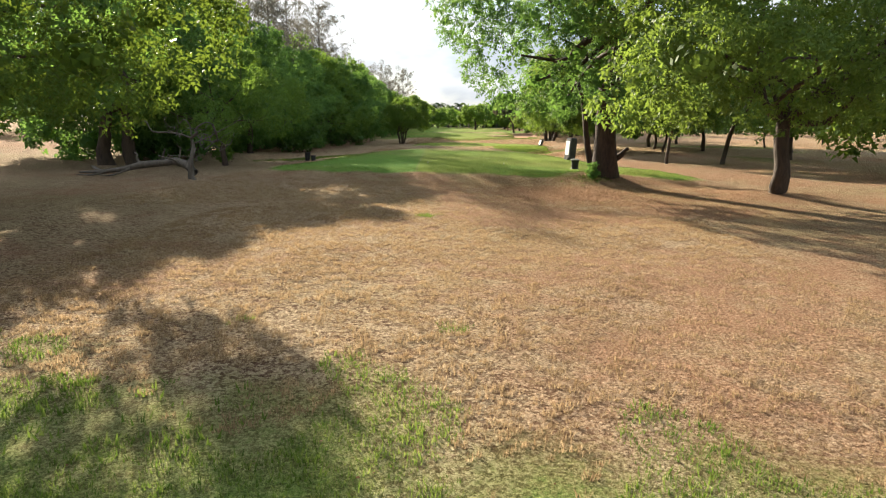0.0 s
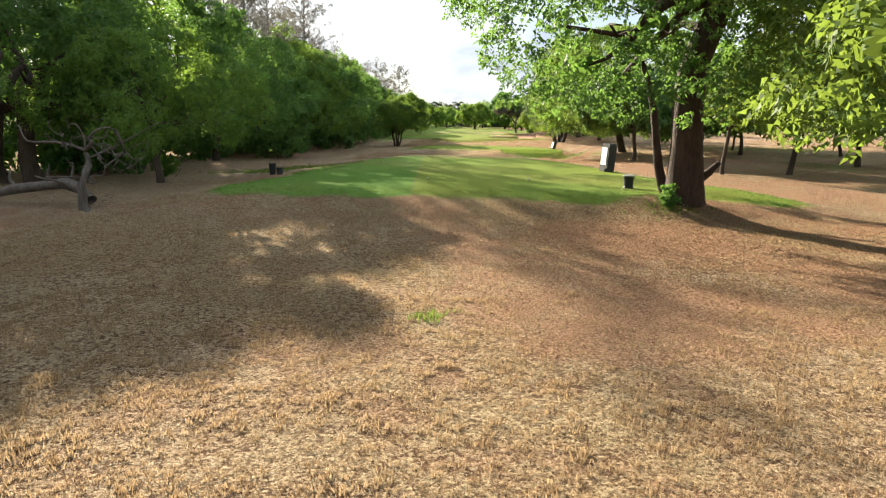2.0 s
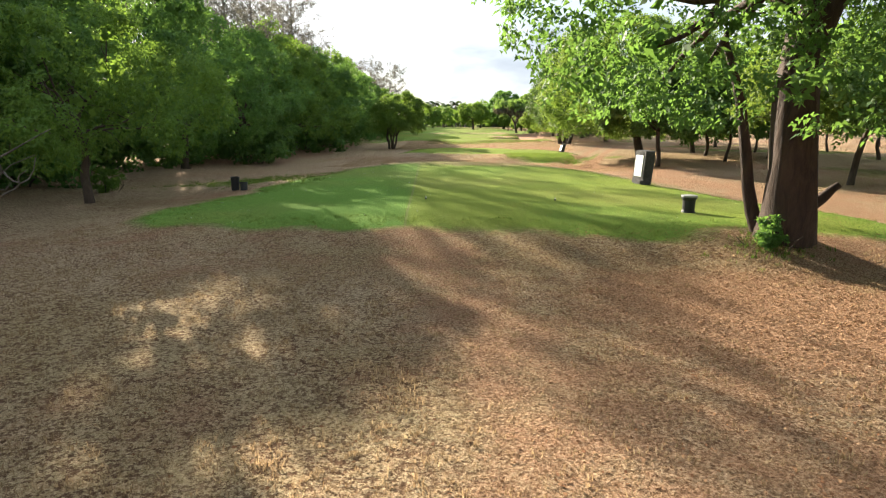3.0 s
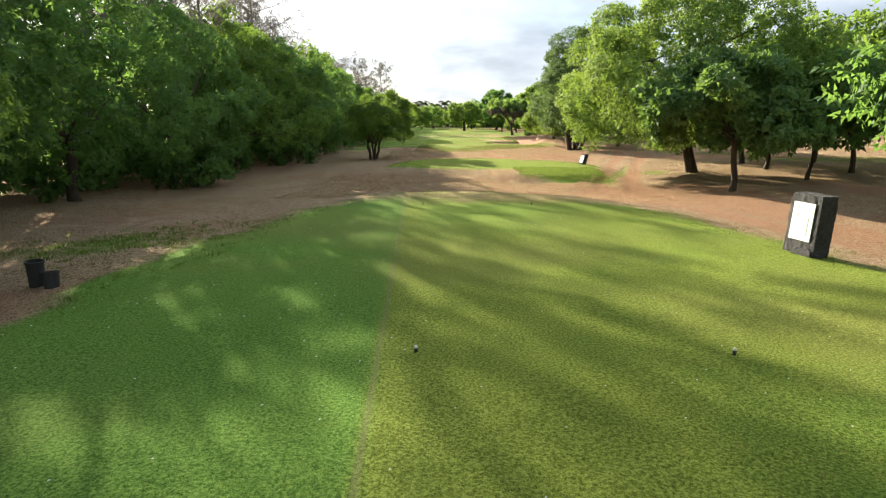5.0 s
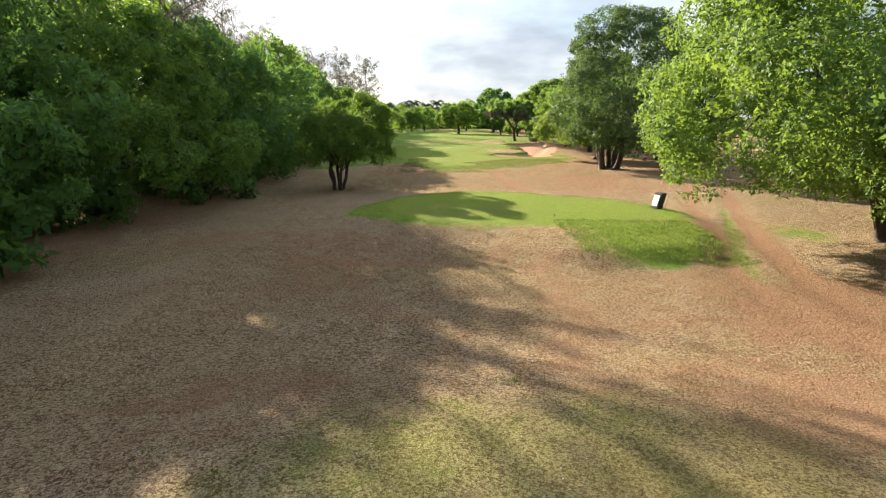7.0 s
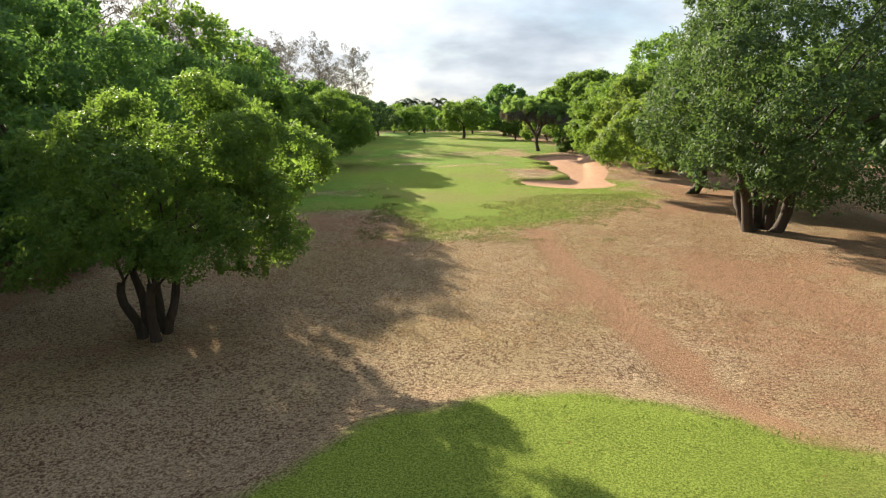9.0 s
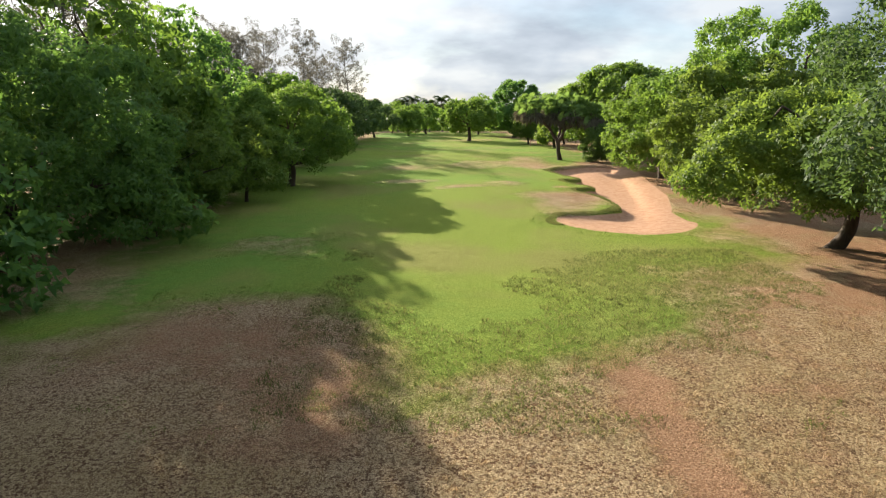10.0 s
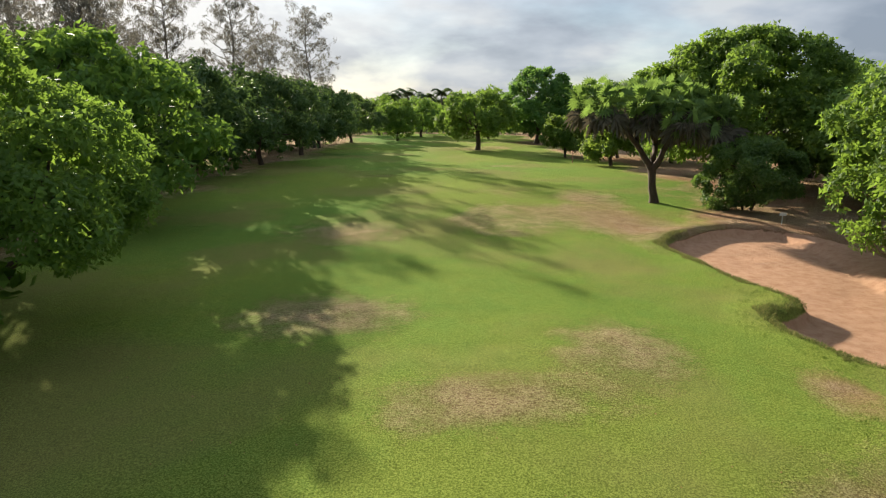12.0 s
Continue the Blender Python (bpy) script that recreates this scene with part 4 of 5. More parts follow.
# ---- branching palm by the bunker ----
def fan_leaf(rng, base, aim, size, blades=9):
    """A fan of pointed blades at the end of a stalk."""
    aim = unit(np.asarray(aim, float))
    side = unit(np.cross(aim, rng.randn(3)))
    hub = base + aim * size * 0.75
    vs = [base - side * 0.012, base + side * 0.012, hub + side * 0.012, hub - side * 0.012]
    for a in np.linspace(-1.25, 1.25, blades):
        d = aim * math.cos(a) + side * math.sin(a)
        w = (side * math.cos(a) - aim * math.sin(a)) * size * 0.09
        tip = hub + d * size * (1 - 0.18 * abs(a)) + np.array([0, 0, -0.12 * size])
        mid = hub + d * size * 0.5
        vs += [hub, mid + w, tip, mid - w]
    return np.array(vs)


def doum_palm(x, y):
    rng = np.random.RandomState(71)
    ob = thing("doum_palm", (x, y, at(x, y)), "forked doum palm with fan leaves and a grey hanging skirt", "palm tree")
    pieces, heads = [], []
    fork = np.array([-0.25, 0, 1.7])
    pieces.append(tube(bent((0, 0, -0.2), fork, rng, 7, 0.02), [0.34, 0.24, 0.21, 0.2, 0.19, 0.19, 0.2], 10, rng, 0.04))
    for j, (dx, dy) in enumerate([(-1.5, 0.3), (1.1, -0.4), (0.5, 1.0)]):
        mid = fork + np.array([dx * 0.55, dy * 0.6, 1.3])
        pieces.append(tube(bent(fork, mid, rng, 5, 0.04), np.linspace(0.18, 0.14, 5), 8, rng, 0.04))
        for q in range(3):
            a = j * 2.1 + q * 2.2
            head = mid + np.array([dx * 0.9 + 1.6 * math.cos(a), dy * 0.6 + 1.3 * math.sin(a), rng.uniform(1.2, 2.6)])
            pieces.append(tube(bent(mid, head, rng, 5, 0.05), np.linspace(0.13, 0.10, 5), 7, rng, 0.04))
            heads.append(head)
    v, f = join(pieces)
    part("trunk", mesh_np("trunk", v, f, BARK, True), None, ob)
    green, dead = [], []
    for h in heads:
        for _ in range(64):
            d = unit(rng.randn(3) + np.array([0, 0, 0.45]))
            green.append(fan_leaf(rng, h + 0.25 * rng.randn(3), d, rng.uniform(0.42, 0.72)))
        for _ in range(52):
            a = rng.rand() * 6.28
            dead.append(fan_leaf(rng, h + np.array([math.cos(a), math.sin(a), 0]) * rng.uniform(0.1, 0.5), (0.45 * math.cos(a), 0.45 * math.sin(a), -1), rng.uniform(0.55, 1.05), 6))
    for name, vs, mat, lab in (("crown", green, LEAF["olive"], ""), ("leaf_skirt", dead, LEAF["dead"], "grey dead hanging fan leaves")):
        v = np.concatenate(vs)
        part(name, mesh_np(name, v, np.arange(len(v)).reshape(-1, 4), mat), None, ob, lab)


doum_palm(9.2, 138.5)


# ---- coconut palms and woods in the distance ----
def coconut_palm(seed, top):
    rng = np.random.RandomState(seed)
    ob = thing("coconut_palm", (0, 0, 0), "slender far coconut palm with a feathery head", "palm tree", "palms in the distance")
    stem = bent((0, 0, -0.3), (rng.uniform(-0.8, 0.8), 0.3, top), rng, 8, 0.02)
    v, f = tube(stem, np.linspace(0.22, 0.13, 8), 7)
    part("trunk", mesh_np("trunk", v, f, BARK_GREY, True), None, ob)
    vs = []
    for i in range(17):
        a, up = i * 2.4, rng.uniform(-0.6, 3.2)
        for s in np.linspace(0.08, 1, 13):
            p = stem[-1] + np.array([math.cos(a), math.sin(a), 0]) * 2.3 * s + np.array([0, 0, up * s - 2.6 * s * s])
            for q in (-1, 1):
                d = unit(np.array([math.cos(a), math.sin(a), -0.4]) * 0.5 + q * np.array([-math.sin(a), math.cos(a), -0.3]))
                w = np.array([math.cos(a), math.sin(a), 0]) * 0.19
                e = p + d * 0.95 * (1.1 - 0.6 * s)
                vs += [p - w, p + w, e + w * 0.3, e - w * 0.3]
    v = np.array(vs)
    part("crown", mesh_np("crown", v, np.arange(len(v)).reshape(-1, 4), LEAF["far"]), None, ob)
    return ob


palms = [coconut_palm(500, 5.9), coconut_palm(501, 7.4), coconut_palm(502, 6.6), coconut_palm(503, 8.0)]
rng = np.random.RandomState(9)
spots = [(-19.8, 236), (-15.5, 231), (-12.6, 238), (-10.8, 230), (-9.2, 234), (-7.6, 229), (-6.0, 236), (-4.6, 231), (-3.2, 238), (-1.4, 233), (1.0, 240), (-13.8, 244), (-25.5, 240), (-22.5, 233), (4.0, 236), (9.0, 244), (-5.0, 244), (-17.0, 242)]
for i, (x, y) in enumerate(spots):
    m = pose(x, y, 0, 0, 0, rng.uniform(0, 360))
    if i < 4:
        palms[i].matrix_basis = m
    else:
        copy_thing(palms[i % 4], m)


def far_woods():
    """The wooded edge beyond the last green, and thinner woods round the sides."""
    rng = np.random.RandomState(77)
    bands = (("far_woods", 15000, ((70, (-32, 14, 246, 266, 5.0, 6.6)), (40, (-80, -32, 236, 266, 4.6, 6.8)), (40, (14, 85, 236, 266, 5.0, 7.6)), (30, (-60, -18, 214, 240, 4.0, 5.8)), (30, (16, 70, 206, 240, 4.0, 7.0)))),
             ("side_woods", 7000, ((70, (-68, -46, -40, 230, 3.5, 7.5)), (70, (56, 82, -40, 220, 3.5, 7.5)), (40, (-60, 70, -75, -50, 4, 8)))))
    for name, sprigs, runs in bands:
        puffs = []
        for n, (x0, x1, y0, y1, h0, h1) in runs:
            for _ in range(n):
                h = rng.uniform(h0, h1)
                r = h * rng.uniform(0.45, 0.75)
                puffs.append((rng.uniform(x0, x1), rng.uniform(y0, y1), h * 0.5, r, r, h * 0.55))
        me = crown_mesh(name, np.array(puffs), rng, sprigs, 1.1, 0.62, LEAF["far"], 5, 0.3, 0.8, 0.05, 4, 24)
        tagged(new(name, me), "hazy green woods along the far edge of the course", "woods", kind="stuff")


far_woods()


# ---- things on the tees ----
def rough_block(w, d, h, rng, taper=0.0, lean=0.0, cells=9, jag=0.012):
    """A rough-hewn slab: a finely cut box with worn corners and a broken surface."""
    bm = bmesh.new()
    bmesh.ops.create_cube(bm, size=1.0)
    bmesh.ops.subdivide_edges(bm, edges=bm.edges[:], cuts=cells, use_grid_fill=True)
    for v in bm.verts:
        x, y, z = v.co
        k = np.array([abs(x), abs(y), abs(z)]) * 2
        worn = 1 - 0.035 * (np.sort(k)[1] > 0.93) - 0.03 * (np.sort(k)[0] > 0.93)
        n = noise.noise_vector(Vector((x * w, y * d, z * h)) * 9) * jag + noise.noise_vector(Vector((x * w, y * d, z * h)) * 31) * jag * 0.7
        up = z + 0.5
        v.co = Vector((x * w * worn * (1 - taper * up), y * d * worn * (1 - taper * up) + lean * up * h, up * h)) + n
    return bm


def slab(w, h, t, at_y, x=0.0, z=0.0, lean=0.0, bevel=0.004):
    """A thin upright plate whose face looks along -y."""
    bm = bmesh.new()
    bmesh.ops.create_cube(bm, size=1.0)
    for v in bm.verts:
        v.co = Vector((v.co.x * w + x, v.co.y * t + at_y, v.co.z * h + z))
    bmesh.ops.bevel(bm, geom=bm.edges[:], offset=bevel, segments=1, affect="EDGES")
    for v in bm.verts:
        v.co.y += lean * v.co.z
    return bm


def tee_sign(x, y):
    ob = thing("tee_sign", (x, y, at(x, y) - 0.03), "rough dark coral-stone tee sign with a white course panel", "sign", turn=-80)
    lean = 0.07
    part("stone_block", rough_block(0.80, 0.34, 1.14, random, 0.03, lean, 11, 0.022), STONE, ob)
    part("foot_stone", rough_block(0.50, 0.30, 0.16, random, 0.1, 0, 5, 0.03), STONE, ob).location = (0.2, -0.12, 0)
    panel = part("panel", slab(0.54, 0.70, 0.02, -0.180, 0, 0.64, lean), PANEL, ob, "white printed course panel")
    part("badge", slab(0.075, 0.075, 0.004, -0.1945, -0.16, 0.90, lean, 0.001), PRINT_GREEN, panel, "pale green badge shape")
    part("mark", slab(0.05, 0.045, 0.004, -0.1945, -0.14, 0.76, lean, 0.001), PRINT_RED, panel, "faded red mark")
    for k in range(4):
        part("text_bar", slab(0.22 - 0.03 * (k % 2), 0.018, 0.004, -0.1945, 0.05, 0.92 - 0.035 * k, lean, 0.001), PRINT_GREY, panel, "grey bar of print")
    part("hole_outline", slab(0.05, 0.34, 0.004, -0.1945, 0.14, 0.56, lean, 0.001), PRINT_GREEN, panel, "pale green hole outline")


def low_sign(x, y):
    ob = thing("low_tee_sign", (x, y, at(x, y) - 0.03), "small tilted dark stone block with a white plate", "sign", turn=-72)
    part("stone_block", rough_block(0.46, 0.26, 0.66, random, 0.03, 0.30, 7, 0.014), STONE, ob)
    part("panel", slab(0.34, 0.42, 0.016, -0.137, 0, 0.36, 0.30), PANEL, ob, "white plate")


def lathe(profile, sides=18):
    bm = bmesh.new()
    rings = []
    for r, z in profile:
        rings.append([bm.verts.new((r * math.cos(a), r * math.sin(a), z)) for a in np.linspace(0, 2 * math.pi, sides, endpoint=False)])
    for a, b in zip(rings[:-1], rings[1:]):
        for i in range(sides):
            bm.faces.new((a[i], a[(i + 1) % sides], b[(i + 1) % sides], b[i]))
    bm.faces.new(rings[-1])
    bm.faces.new(list(reversed(rings[0])))
    bmesh.ops.recalc_face_normals(bm, faces=bm.faces[:])
    return bm


def litter_bin(x, y):
    ob = thing("litter_bin", (x, y, at(x, y) - 0.02), "squat black bin with a pale flat lid on the tee", "bin", turn=12)
    part("body", lathe([(0.15, 0), (0.16, 0.02), (0.135, 0.08), (0.145, 0.30), (0.17, 0.34), (0.17, 0.37), (0.12, 0.37)]), BLACK, ob)
    part("lid", lathe([(0.175, 0.372), (0.18, 0.385), (0.175, 0.41), (0.10, 0.425), (0.03, 0.43)]), GREY, ob, "pale weathered flat lid")


def pot(x, y, r, h, tilt):
    ob = thing("black_pot", (x, y, at(x, y) - 0.02), "open black plastic pot standing at the tee's edge", "pot", "pair of black pots")
    ob.matrix_basis = pose(x, y, at(x, y) - 0.02, tilt, tilt * 0.6, 0)
    part("wall", lathe([(r * 0.86, 0), (r * 0.88, 0.01), (r, h - 0.03), (r * 1.07, h - 0.03), (r * 1.07, h), (r * 0.93, h), (r * 0.82, 0.05), (0.01, 0.05)]), BLACK, ob)


def tee_marker(x, y, white):
    ob = thing("tee_marker", (x, y, at(x, y) - 0.02), "small dark tee marker peg with a white top" if white else "small dark tee marker peg", "tee marker", "tee markers")
    part("peg", lathe([(0.016, 0), (0.019, 0.02), (0.020, 0.058), (0.015, 0.066)], 12), BLACK, ob)
    part("cap", lathe([(0.014, 0.065), (0.019, 0.071), (0.020, 0.084), (0.014, 0.094), (0.005, 0.097)], 12), WHITE if white else BLACK, ob, "rounded white cap" if white else "")


tee_sign(6.25, 40.1)
low_sign(7.55, 67.8)
litter_bin(5.45, 33.2)
pot(-6.95, 37.9, 0.13, 0.44, 3)
pot(-6.62, 37.75, 0.12, 0.28, -7)
for x, y, w in ((-0.72, 34.8, True), (2.62, 34.8, True), (-1.30, 46.1, False), (1.82, 46.1, False), (0.70, 65.6, False), (3.12, 65.8, False), (0.30, 71.2, False)):
    tee_marker(x, y, w)


def stake(x, y, h, mat, label):
    ob = thing("marker_stake", (x, y, at(x, y)), label, "stake")
    part("post", lathe([(0.03, -0.1), (0.032, h * 0.96), (0.02, h)], 8), mat, ob)


stake(9.0, 161.5, 1.15, RED_PAINT, "thin faded red stake at the fairway's edge")
board = thing("notice_board", (13.0, 132.9, at(13.0, 132.9)), "small pale notice on a thin post by the bunker", "sign")
part("post", lathe([(0.022, -0.1), (0.022, 0.5), (0.015, 0.51)], 8), WHITE, board)
part("plate", slab(0.30, 0.14, 0.02, -0.03, 0, 0.46), WHITE, board, "pale blank plate")


# ---- the dead tree and loose things on the ground ----
def dead_tree():
    rng = np.random.RandomState(31)
    x, y = -8.45, 29.1
    ob = thing("dead_tree", (x, y, at(x, y)), "weathered grey dead tree, half fallen, with twisted bare limbs", "dead tree")
    part("stump", mesh_np("stump", *tube(bent((0.1, -0.5, -0.2), (-0.3, 0.2, 1.35), rng, 9, 0.09), np.array([0.26, 0.15, 0.11, 0.095, 0.10, 0.085, 0.075, 0.06, 0.045]), 9, rng, 0.14), DEADWOOD, True), None, ob)
    log = part("log", mesh_np("log", *tube(np.array([(-0.2, 0.1, 0.2), (-0.6, 0.3, 0.42), (-1.1, 0.5, 0.55), (-1.7, 0.6, 0.46), (-2.3, 0.35, 0.40), (-2.9, 0.25, 0.25), (-3.6, 0.1, 0.15), (-4.6, 0.3, 0.10)]), [0.15, 0.13, 0.14, 0.12, 0.13, 0.10, 0.08, 0.04], 9, rng, 0.13), DEADWOOD, True), None, ob)
    for a, b, r, w in (((-0.3, 0.2, 1.4), (-2.3, 0.6, 1.95), 0.045, 0.07), ((-0.3, 0.2, 1.4), (0.45, 0.3, 1.9), 0.06, 0.16), ((0.45, 0.3, 1.9), (0.15, 0.2, 1.2), 0.045, 0.22), ((-0.2, 0.1, 1.2), (1.3, 0.8, 2.1), 0.028, 0.05), ((-0.3, 0.2, 1.5), (-0.9, 0.5, 2.2), 0.03, 0.12),
                       ((0.2, 0.1, 1.0), (1.1, 0.6, 1.6), 0.03, 0.1), ((0.0, -0.2, 0.7), (0.6, -0.5, 1.1), 0.03, 0.1), ((-1.0, 0.4, 1.7), (-1.5, 0.9, 2.1), 0.022, 0.1), ((-1.1, 0.5, 0.5), (-0.9, 0.3, 1.2), 0.05, 0.12), ((-0.1, 0.0, 0.6), (-0.9, -0.4, 0.9), 0.03, 0.12)):
        part("limb", mesh_np("limb", *tube(bent(a, b, rng, 11, w * 1.5), np.linspace(r * 0.8, r * 0.25, 11), 7, rng, 0.14), DEADWOOD, True), None, ob)
    for _ in range(16):
        a = np.array([rng.uniform(-0.9, 0.7), rng.uniform(-0.1, 0.5), rng.uniform(0.9, 1.8)])
        part("twig", mesh_np("twig", *tube(bent(a, a + np.array([rng.uniform(-0.7, 0.7), 0.3 * rng.randn(), rng.uniform(0.05, 0.5)]), rng, 7, 0.16), np.linspace(0.018, 0.006, 7), 5, rng, 0.1), DEADWOOD, True), None, ob)
    for a, b in (((-1.7, 0.6, 0.5), (-1.4, 0.4, 1.0)), ((-2.6, 0.3, 0.3), (-3.3, -0.6, 0.10)), ((-3.2, 0.15, 0.2), (-4.2, -0.5, 0.08)), ((-0.8, 0.4, 0.4), (-1.3, -0.3, 0.8)), ((-2.3, 0.35, 0.4), (-2.6, 0.5, 0.85)), ((-3.6, 0.1, 0.15), (-4.4, 0.7, 0.3))):
        part("branch_stub", mesh_np("branch_stub", *tube(bent(a, b, rng, 6, 0.08), np.linspace(0.055, 0.02, 6), 6, rng, 0.12), DEADWOOD, True), None, log)


dead_tree()
for x, y, a, b, h in ((6.0, 30.0, (-0.35, 0.2), (-1.1, 0.6), 3.4), (6.0, 30.0, (0.25, -0.1), (0.72, -0.25), 0.98)):
    rng = np.random.RandomState(int(h * 10))
    tt = [o for o in scene.objects if o.name == "tee_tree"][0]
    part("side_stem", mesh_np("side_stem", *tube(bent((a[0], a[1], 0.1 if h > 2 else 0.55), (b[0], b[1], h), rng, 7, 0.05), np.linspace(0.14 if h > 2 else 0.13, 0.06, 7), 8, rng, 0.06), BARK_RED, True), None, tt)


# ---- grass tufts, weeds and fallen leaves ----
def blades_material(name, stops):
    m, add = material(name)
    isl = add("ShaderNodeNewGeometry").outputs["Random Per Island"]
    patch = noise_tex(add, 0.5, 3, 0.5, add("ShaderNodeTexCoord").outputs["Object"])
    col = ramp(add, calc(add, "ADD", calc(add, "MULTIPLY", isl, 0.6), calc(add, "MULTIPLY", patch, 0.4)), stops)
    p = add("ShaderNodeBsdfPrincipled", {"Base Color": col, "Roughness": 0.75, "Specular IOR Level": 0.2})
    tr = add("ShaderNodeBsdfTranslucent", {"Color": col})
    add("ShaderNodeOutputMaterial", {0: add("ShaderNodeMixShader", {0: 0.5, 1: p.outputs[0], 2: tr.outputs[0]}).outputs[0]})
    return m


STRAW = blades_material("dry_grass_blades", [(0.15, (0.17, 0.105, 0.052)), (0.5, (0.33, 0.225, 0.122)), (0.85, (0.50, 0.37, 0.215))])
TURF = blades_material("green_grass_blades", [(0.15, (0.05, 0.095, 0.012)), (0.5, (0.13, 0.195, 0.028)), (0.85, (0.25, 0.29, 0.07))])

ROUGH = blades_material("rough_grass_blades", [(0.15, (0.055, 0.07, 0.018)), (0.5, (0.13, 0.15, 0.04)), (0.85, (0.27, 0.25, 0.09))])


def tufts(name, label, x, y, mat, rng, blades, tall, spread_r, width, flop=0.6):
    """Tufts of single-triangle blades that lean outwards."""
    n = len(x)
    z = height(x, y) - 0.004
    size = rng.uniform(0.6, 1.3, n)
    vs = []
    for _ in range(blades):
        a = rng.uniform(0, 2 * math.pi, n)
        rad = spread_r * np.sqrt(rng.rand(n)) * size
        bx, by = x + rad * np.cos(a), y + rad * np.sin(a)
        h = tall * size * rng.uniform(0.5, 1.2, n)
        out = h * rng.uniform(0.0, flop, n)
        tw = rng.uniform(0, math.pi, n)
        wx, wy = np.cos(tw) * width * size, np.sin(tw) * width * size
        vs.append(np.stack([np.stack([bx - wx, by - wy, z], 1), np.stack([bx + wx, by + wy, z], 1), np.stack([bx + out * np.cos(a), by + out * np.sin(a), z + h], 1)], 1))
    v = np.concatenate(vs).reshape(-1, 3)
    tagged(new(name, mesh_np(name, v, np.arange(len(v)).reshape(-1, 3), mat)), label, "grass", kind="stuff")


rng = np.random.RandomState(12)


def scatter(n, x0, x1, y0, y1):
    return rng.uniform(x0, x1, n), rng.uniform(y0, y1, n)


def dry_clumps(name, n, x0, x1, y0, y1, blades, tall, wide, width, bare_most):
    x, y = scatter(n, x0, x1, y0, y1)
    g, s, b = cover_at(x, y)
    keep = (g + 0.35 * fbm(x, y, 1.1, 2) < 0.42) & (s < 0.1) & (rng.rand(n) > (b - bare_most) * 2.2) & (fbm(x, y, 1.7, 2) > -0.42)
    tufts(name, "short dry straw-coloured lawn grass in clumps", x[keep], y[keep], STRAW, rng, blades, tall, wide, width)


dry_clumps("dry_grass", 15500, -4.6, 6.4, 10.3, 22.0, 18, 0.042, 0.046, 0.0038, 0.36)
dry_clumps("dry_grass", 13000, -8.0, 9.5, 22.0, 31.0, 8, 0.045, 0.055, 0.0056, 0.32)
dry_clumps("dry_grass", 11000, -7.0, 8.5, 50.0, 64.0, 7, 0.045, 0.065, 0.0072, 0.4)
dry_clumps("dry_grass", 15500, -6.5, 10.0, 76.5, 93.0, 7, 0.048, 0.065, 0.0072, 0.4)
sx = np.concatenate([rng.uniform(-7, 8, 16000), rng.uniform(-9, 10, 26000), rng.uniform(-9, 11, 26000)])
sy = np.concatenate([rng.uniform(9.5, 14, 16000), rng.uniform(29, 76, 26000), rng.uniform(86, 124, 26000)])
g, s, b = cover_at(sx, sy)
keep = (g + 0.7 * fbm(sx, sy, 1.1, 2) + 0.1 * (rng.rand(len(sx)) - 0.5) > 0.48) & (s < 0.4)
edge = np.minimum(np.abs(inside(sx, sy, TEE_1)), np.minimum(np.abs(inside(sx, sy, TEE_2)), np.abs(inside(sx, sy, BUNKER))))
keep &= (edge < 1.1) | (sy < 14) | ((sy > 86) & (g < 0.85) & (sy < 106))
tufts("green_grass", "short watered green grass in tufts", sx[keep], sy[keep], TURF, rng, 8, 0.044, 0.055, 0.0048)
rx_, ry_ = scatter(26000, -4.5, 9.0, 86.5, 99.0)
g, s, b = cover_at(rx_, ry_)
keep = (g > 0.18 + 0.3 * fbm(rx_, ry_, 1.3, 2)) & (g < 0.97) & (rng.rand(len(g)) < 0.62)
tufts("rough_grass", "longer mixed green and straw grass before the fairway", rx_[keep], ry_[keep], ROUGH, rng, 5, 0.06, 0.07, 0.0085, 0.8)
lx, ly = scatter(60000, 2.5, 9.0, 103.5, 131.5)
gap = inside(lx, ly, BUNKER)
keep = (gap < 0.06) & (gap > -0.34 - 0.25 * fbm(lx, ly, 0.9, 2)) & (lx < 8.3)
tufts("lip_grass", "longer green grass hanging over the bunker's lip", lx[keep], ly[keep], ROUGH, rng, 5, 0.06, 0.07, 0.010, 0.9)
wx = np.concatenate([rng.normal(0.35, 0.16, 14), rng.normal(-8.0, 1.4, 500), rng.uniform(2.9, 7.7, 1500), rng.normal(5.6, 0.4, 110), rng.normal(-1.2, 1.2, 40)])
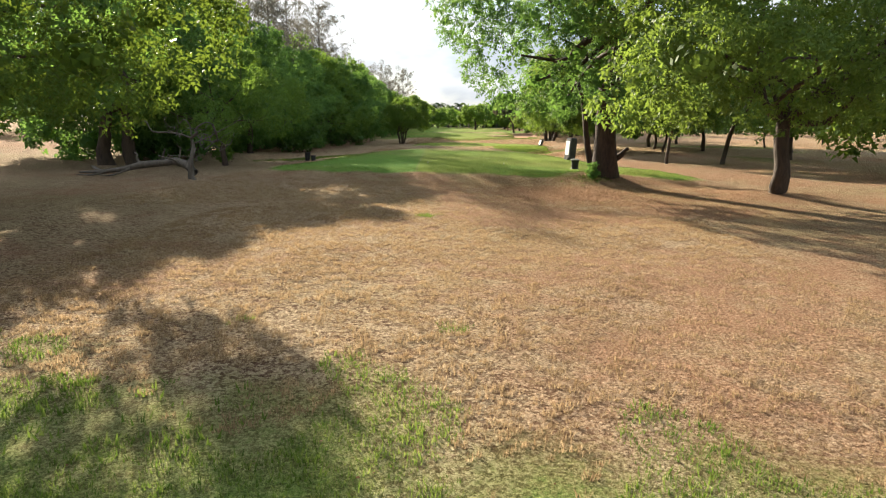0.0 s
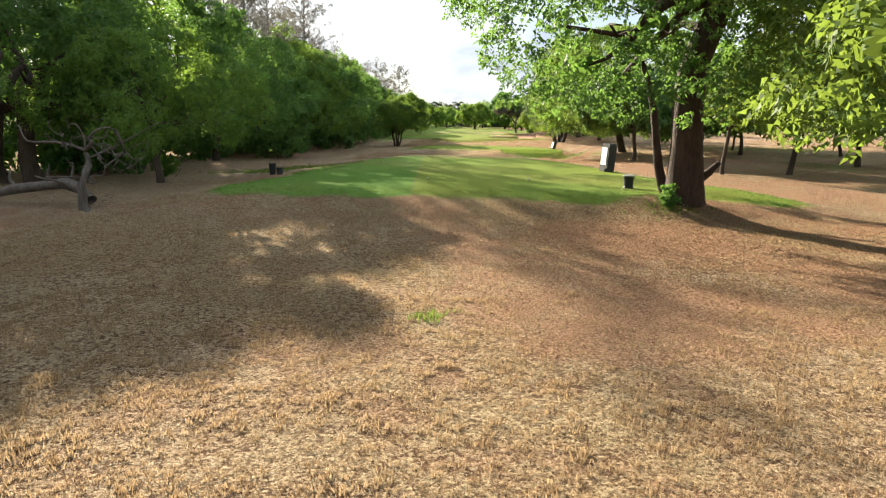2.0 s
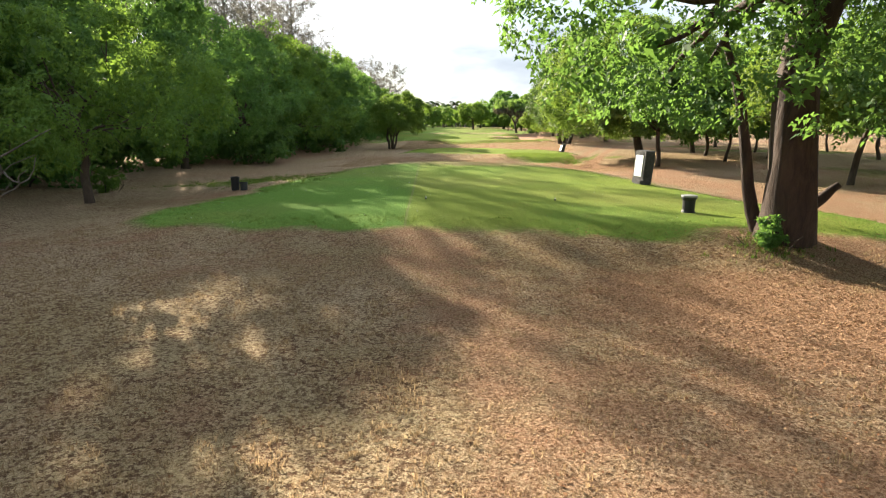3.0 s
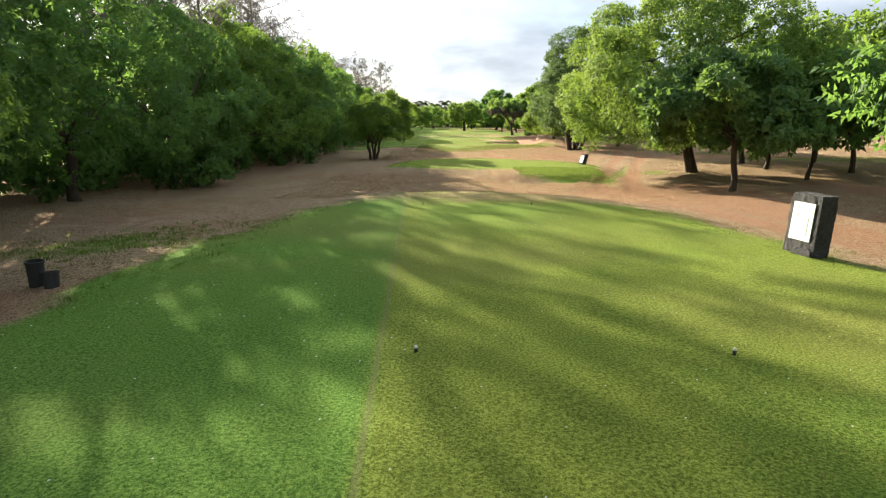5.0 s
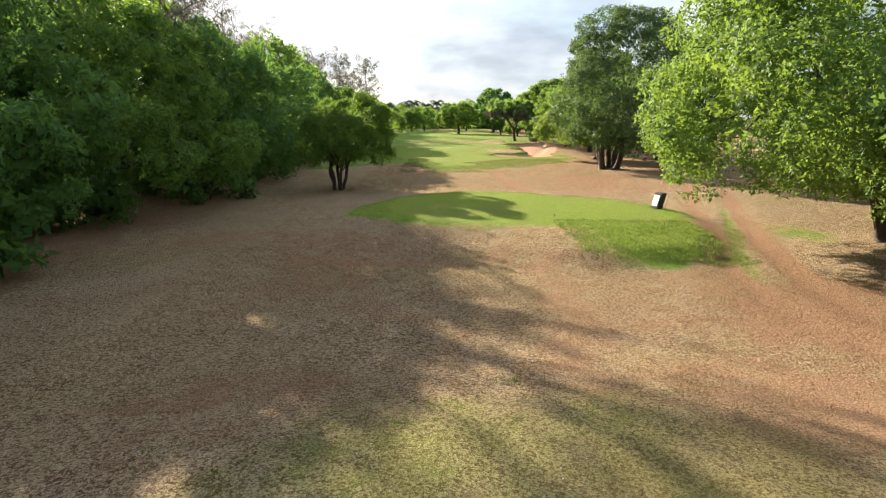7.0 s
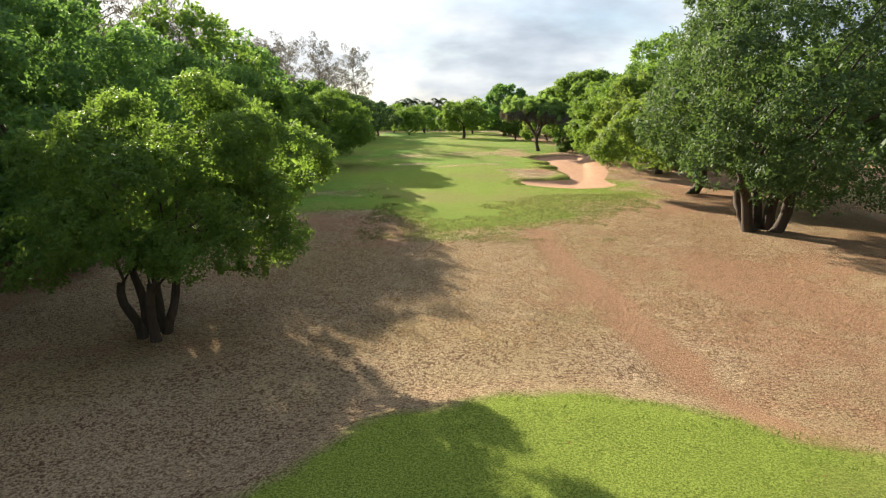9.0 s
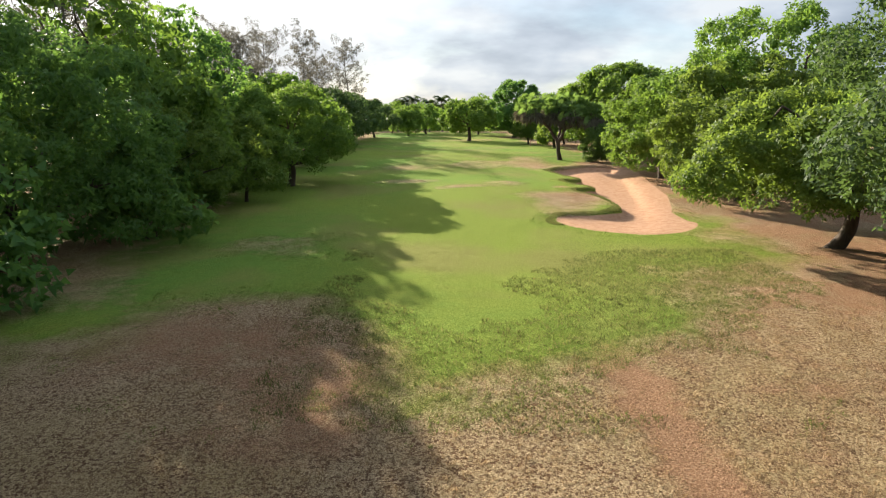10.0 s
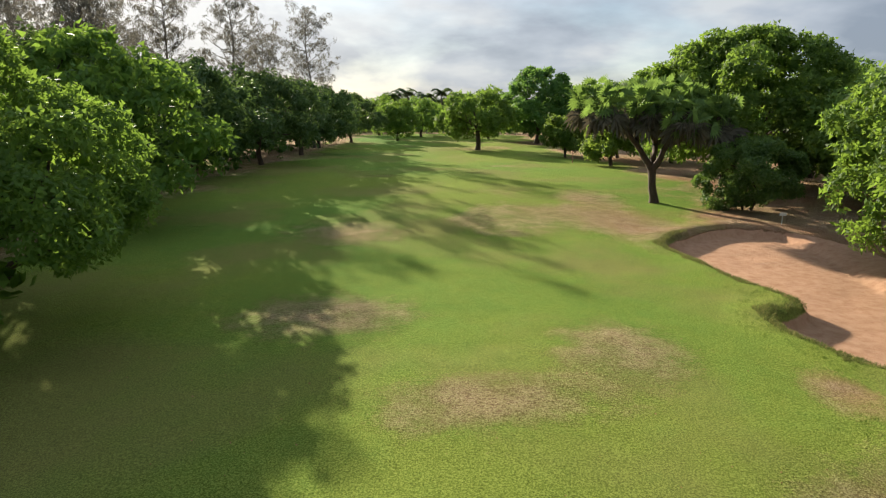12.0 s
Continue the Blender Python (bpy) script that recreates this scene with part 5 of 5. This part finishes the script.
wy = np.concatenate([rng.normal(21.2, 0.13, 14), rng.normal(42, 1.1, 500), rng.uniform(59.4, 64.8, 1500), rng.normal(29.6, 0.35, 110), rng.normal(11.6, 0.4, 40)])
tufts("weeds", "low leafy green weeds on bare ground", wx, wy, TURF, rng, 9, 0.07, 0.10, 0.010)


def litter(n_near, n_grove, n_thin):
    x = np.concatenate([rng.normal(4.6, 2.6, n_near), rng.uniform(8.5, 24, n_grove), rng.uniform(-10, 12, n_thin), rng.normal(9.0, 2.6, n_grove // 2), rng.normal(7.0, 2.2, n_grove // 2)])
    y = np.concatenate([rng.normal(26.6, 2.7, n_near), rng.uniform(38, 66, n_grove), rng.uniform(9, 120, n_thin), rng.normal(81, 5, n_grove // 2), rng.normal(55.5, 3.2, n_grove // 2)])
    n = len(x)
    z = height(x, y) + 0.004
    a, ln = rng.uniform(0, 6.28, n), rng.uniform(0.014, 0.05, n)
    ln = np.where((x < 8) & (y > 31) & (y < 51), ln * 0.4, ln)
    d = np.stack([np.cos(a), np.sin(a), 0.16 * rng.rand(n)], 1)
    w = np.stack([-np.sin(a), np.cos(a), 0.18 * rng.randn(n)], 1) * 0.28
    p = np.stack([x, y, z], 1)
    v = np.stack([p, p + (d * 0.5 + w) * ln[:, None], p + d * ln[:, None], p + (d * 0.5 - w) * ln[:, None] + np.array([0, 0, 0.01])], 1).reshape(-1, 3)
    tagged(new("leaf_litter", mesh_np("leaf_litter", v, np.arange(len(v)).reshape(-1, 4), LEAF["litter"])), "dry brown fallen leaves scattered over the ground", "leaves", kind="stuff")


litter(20000, 12000, 3500)
px_, py_ = scatter(300, -6, 7.5, 31, 50)
v = np.stack([np.stack([px_ + dx, py_ + dy, height(px_, py_) + dz], 1) for dx, dy, dz in ((0, 0, 0.006), (0.015, 0.004, 0.012), (0.02, 0.019, 0.007), (0.004, 0.014, 0.013))], 1).reshape(-1, 3)
tagged(new("fallen_petals", mesh_np("fallen_petals", v, np.arange(len(v)).reshape(-1, 4), WHITE)), "small pale fallen petals dotted over the tee", "petals", kind="stuff")
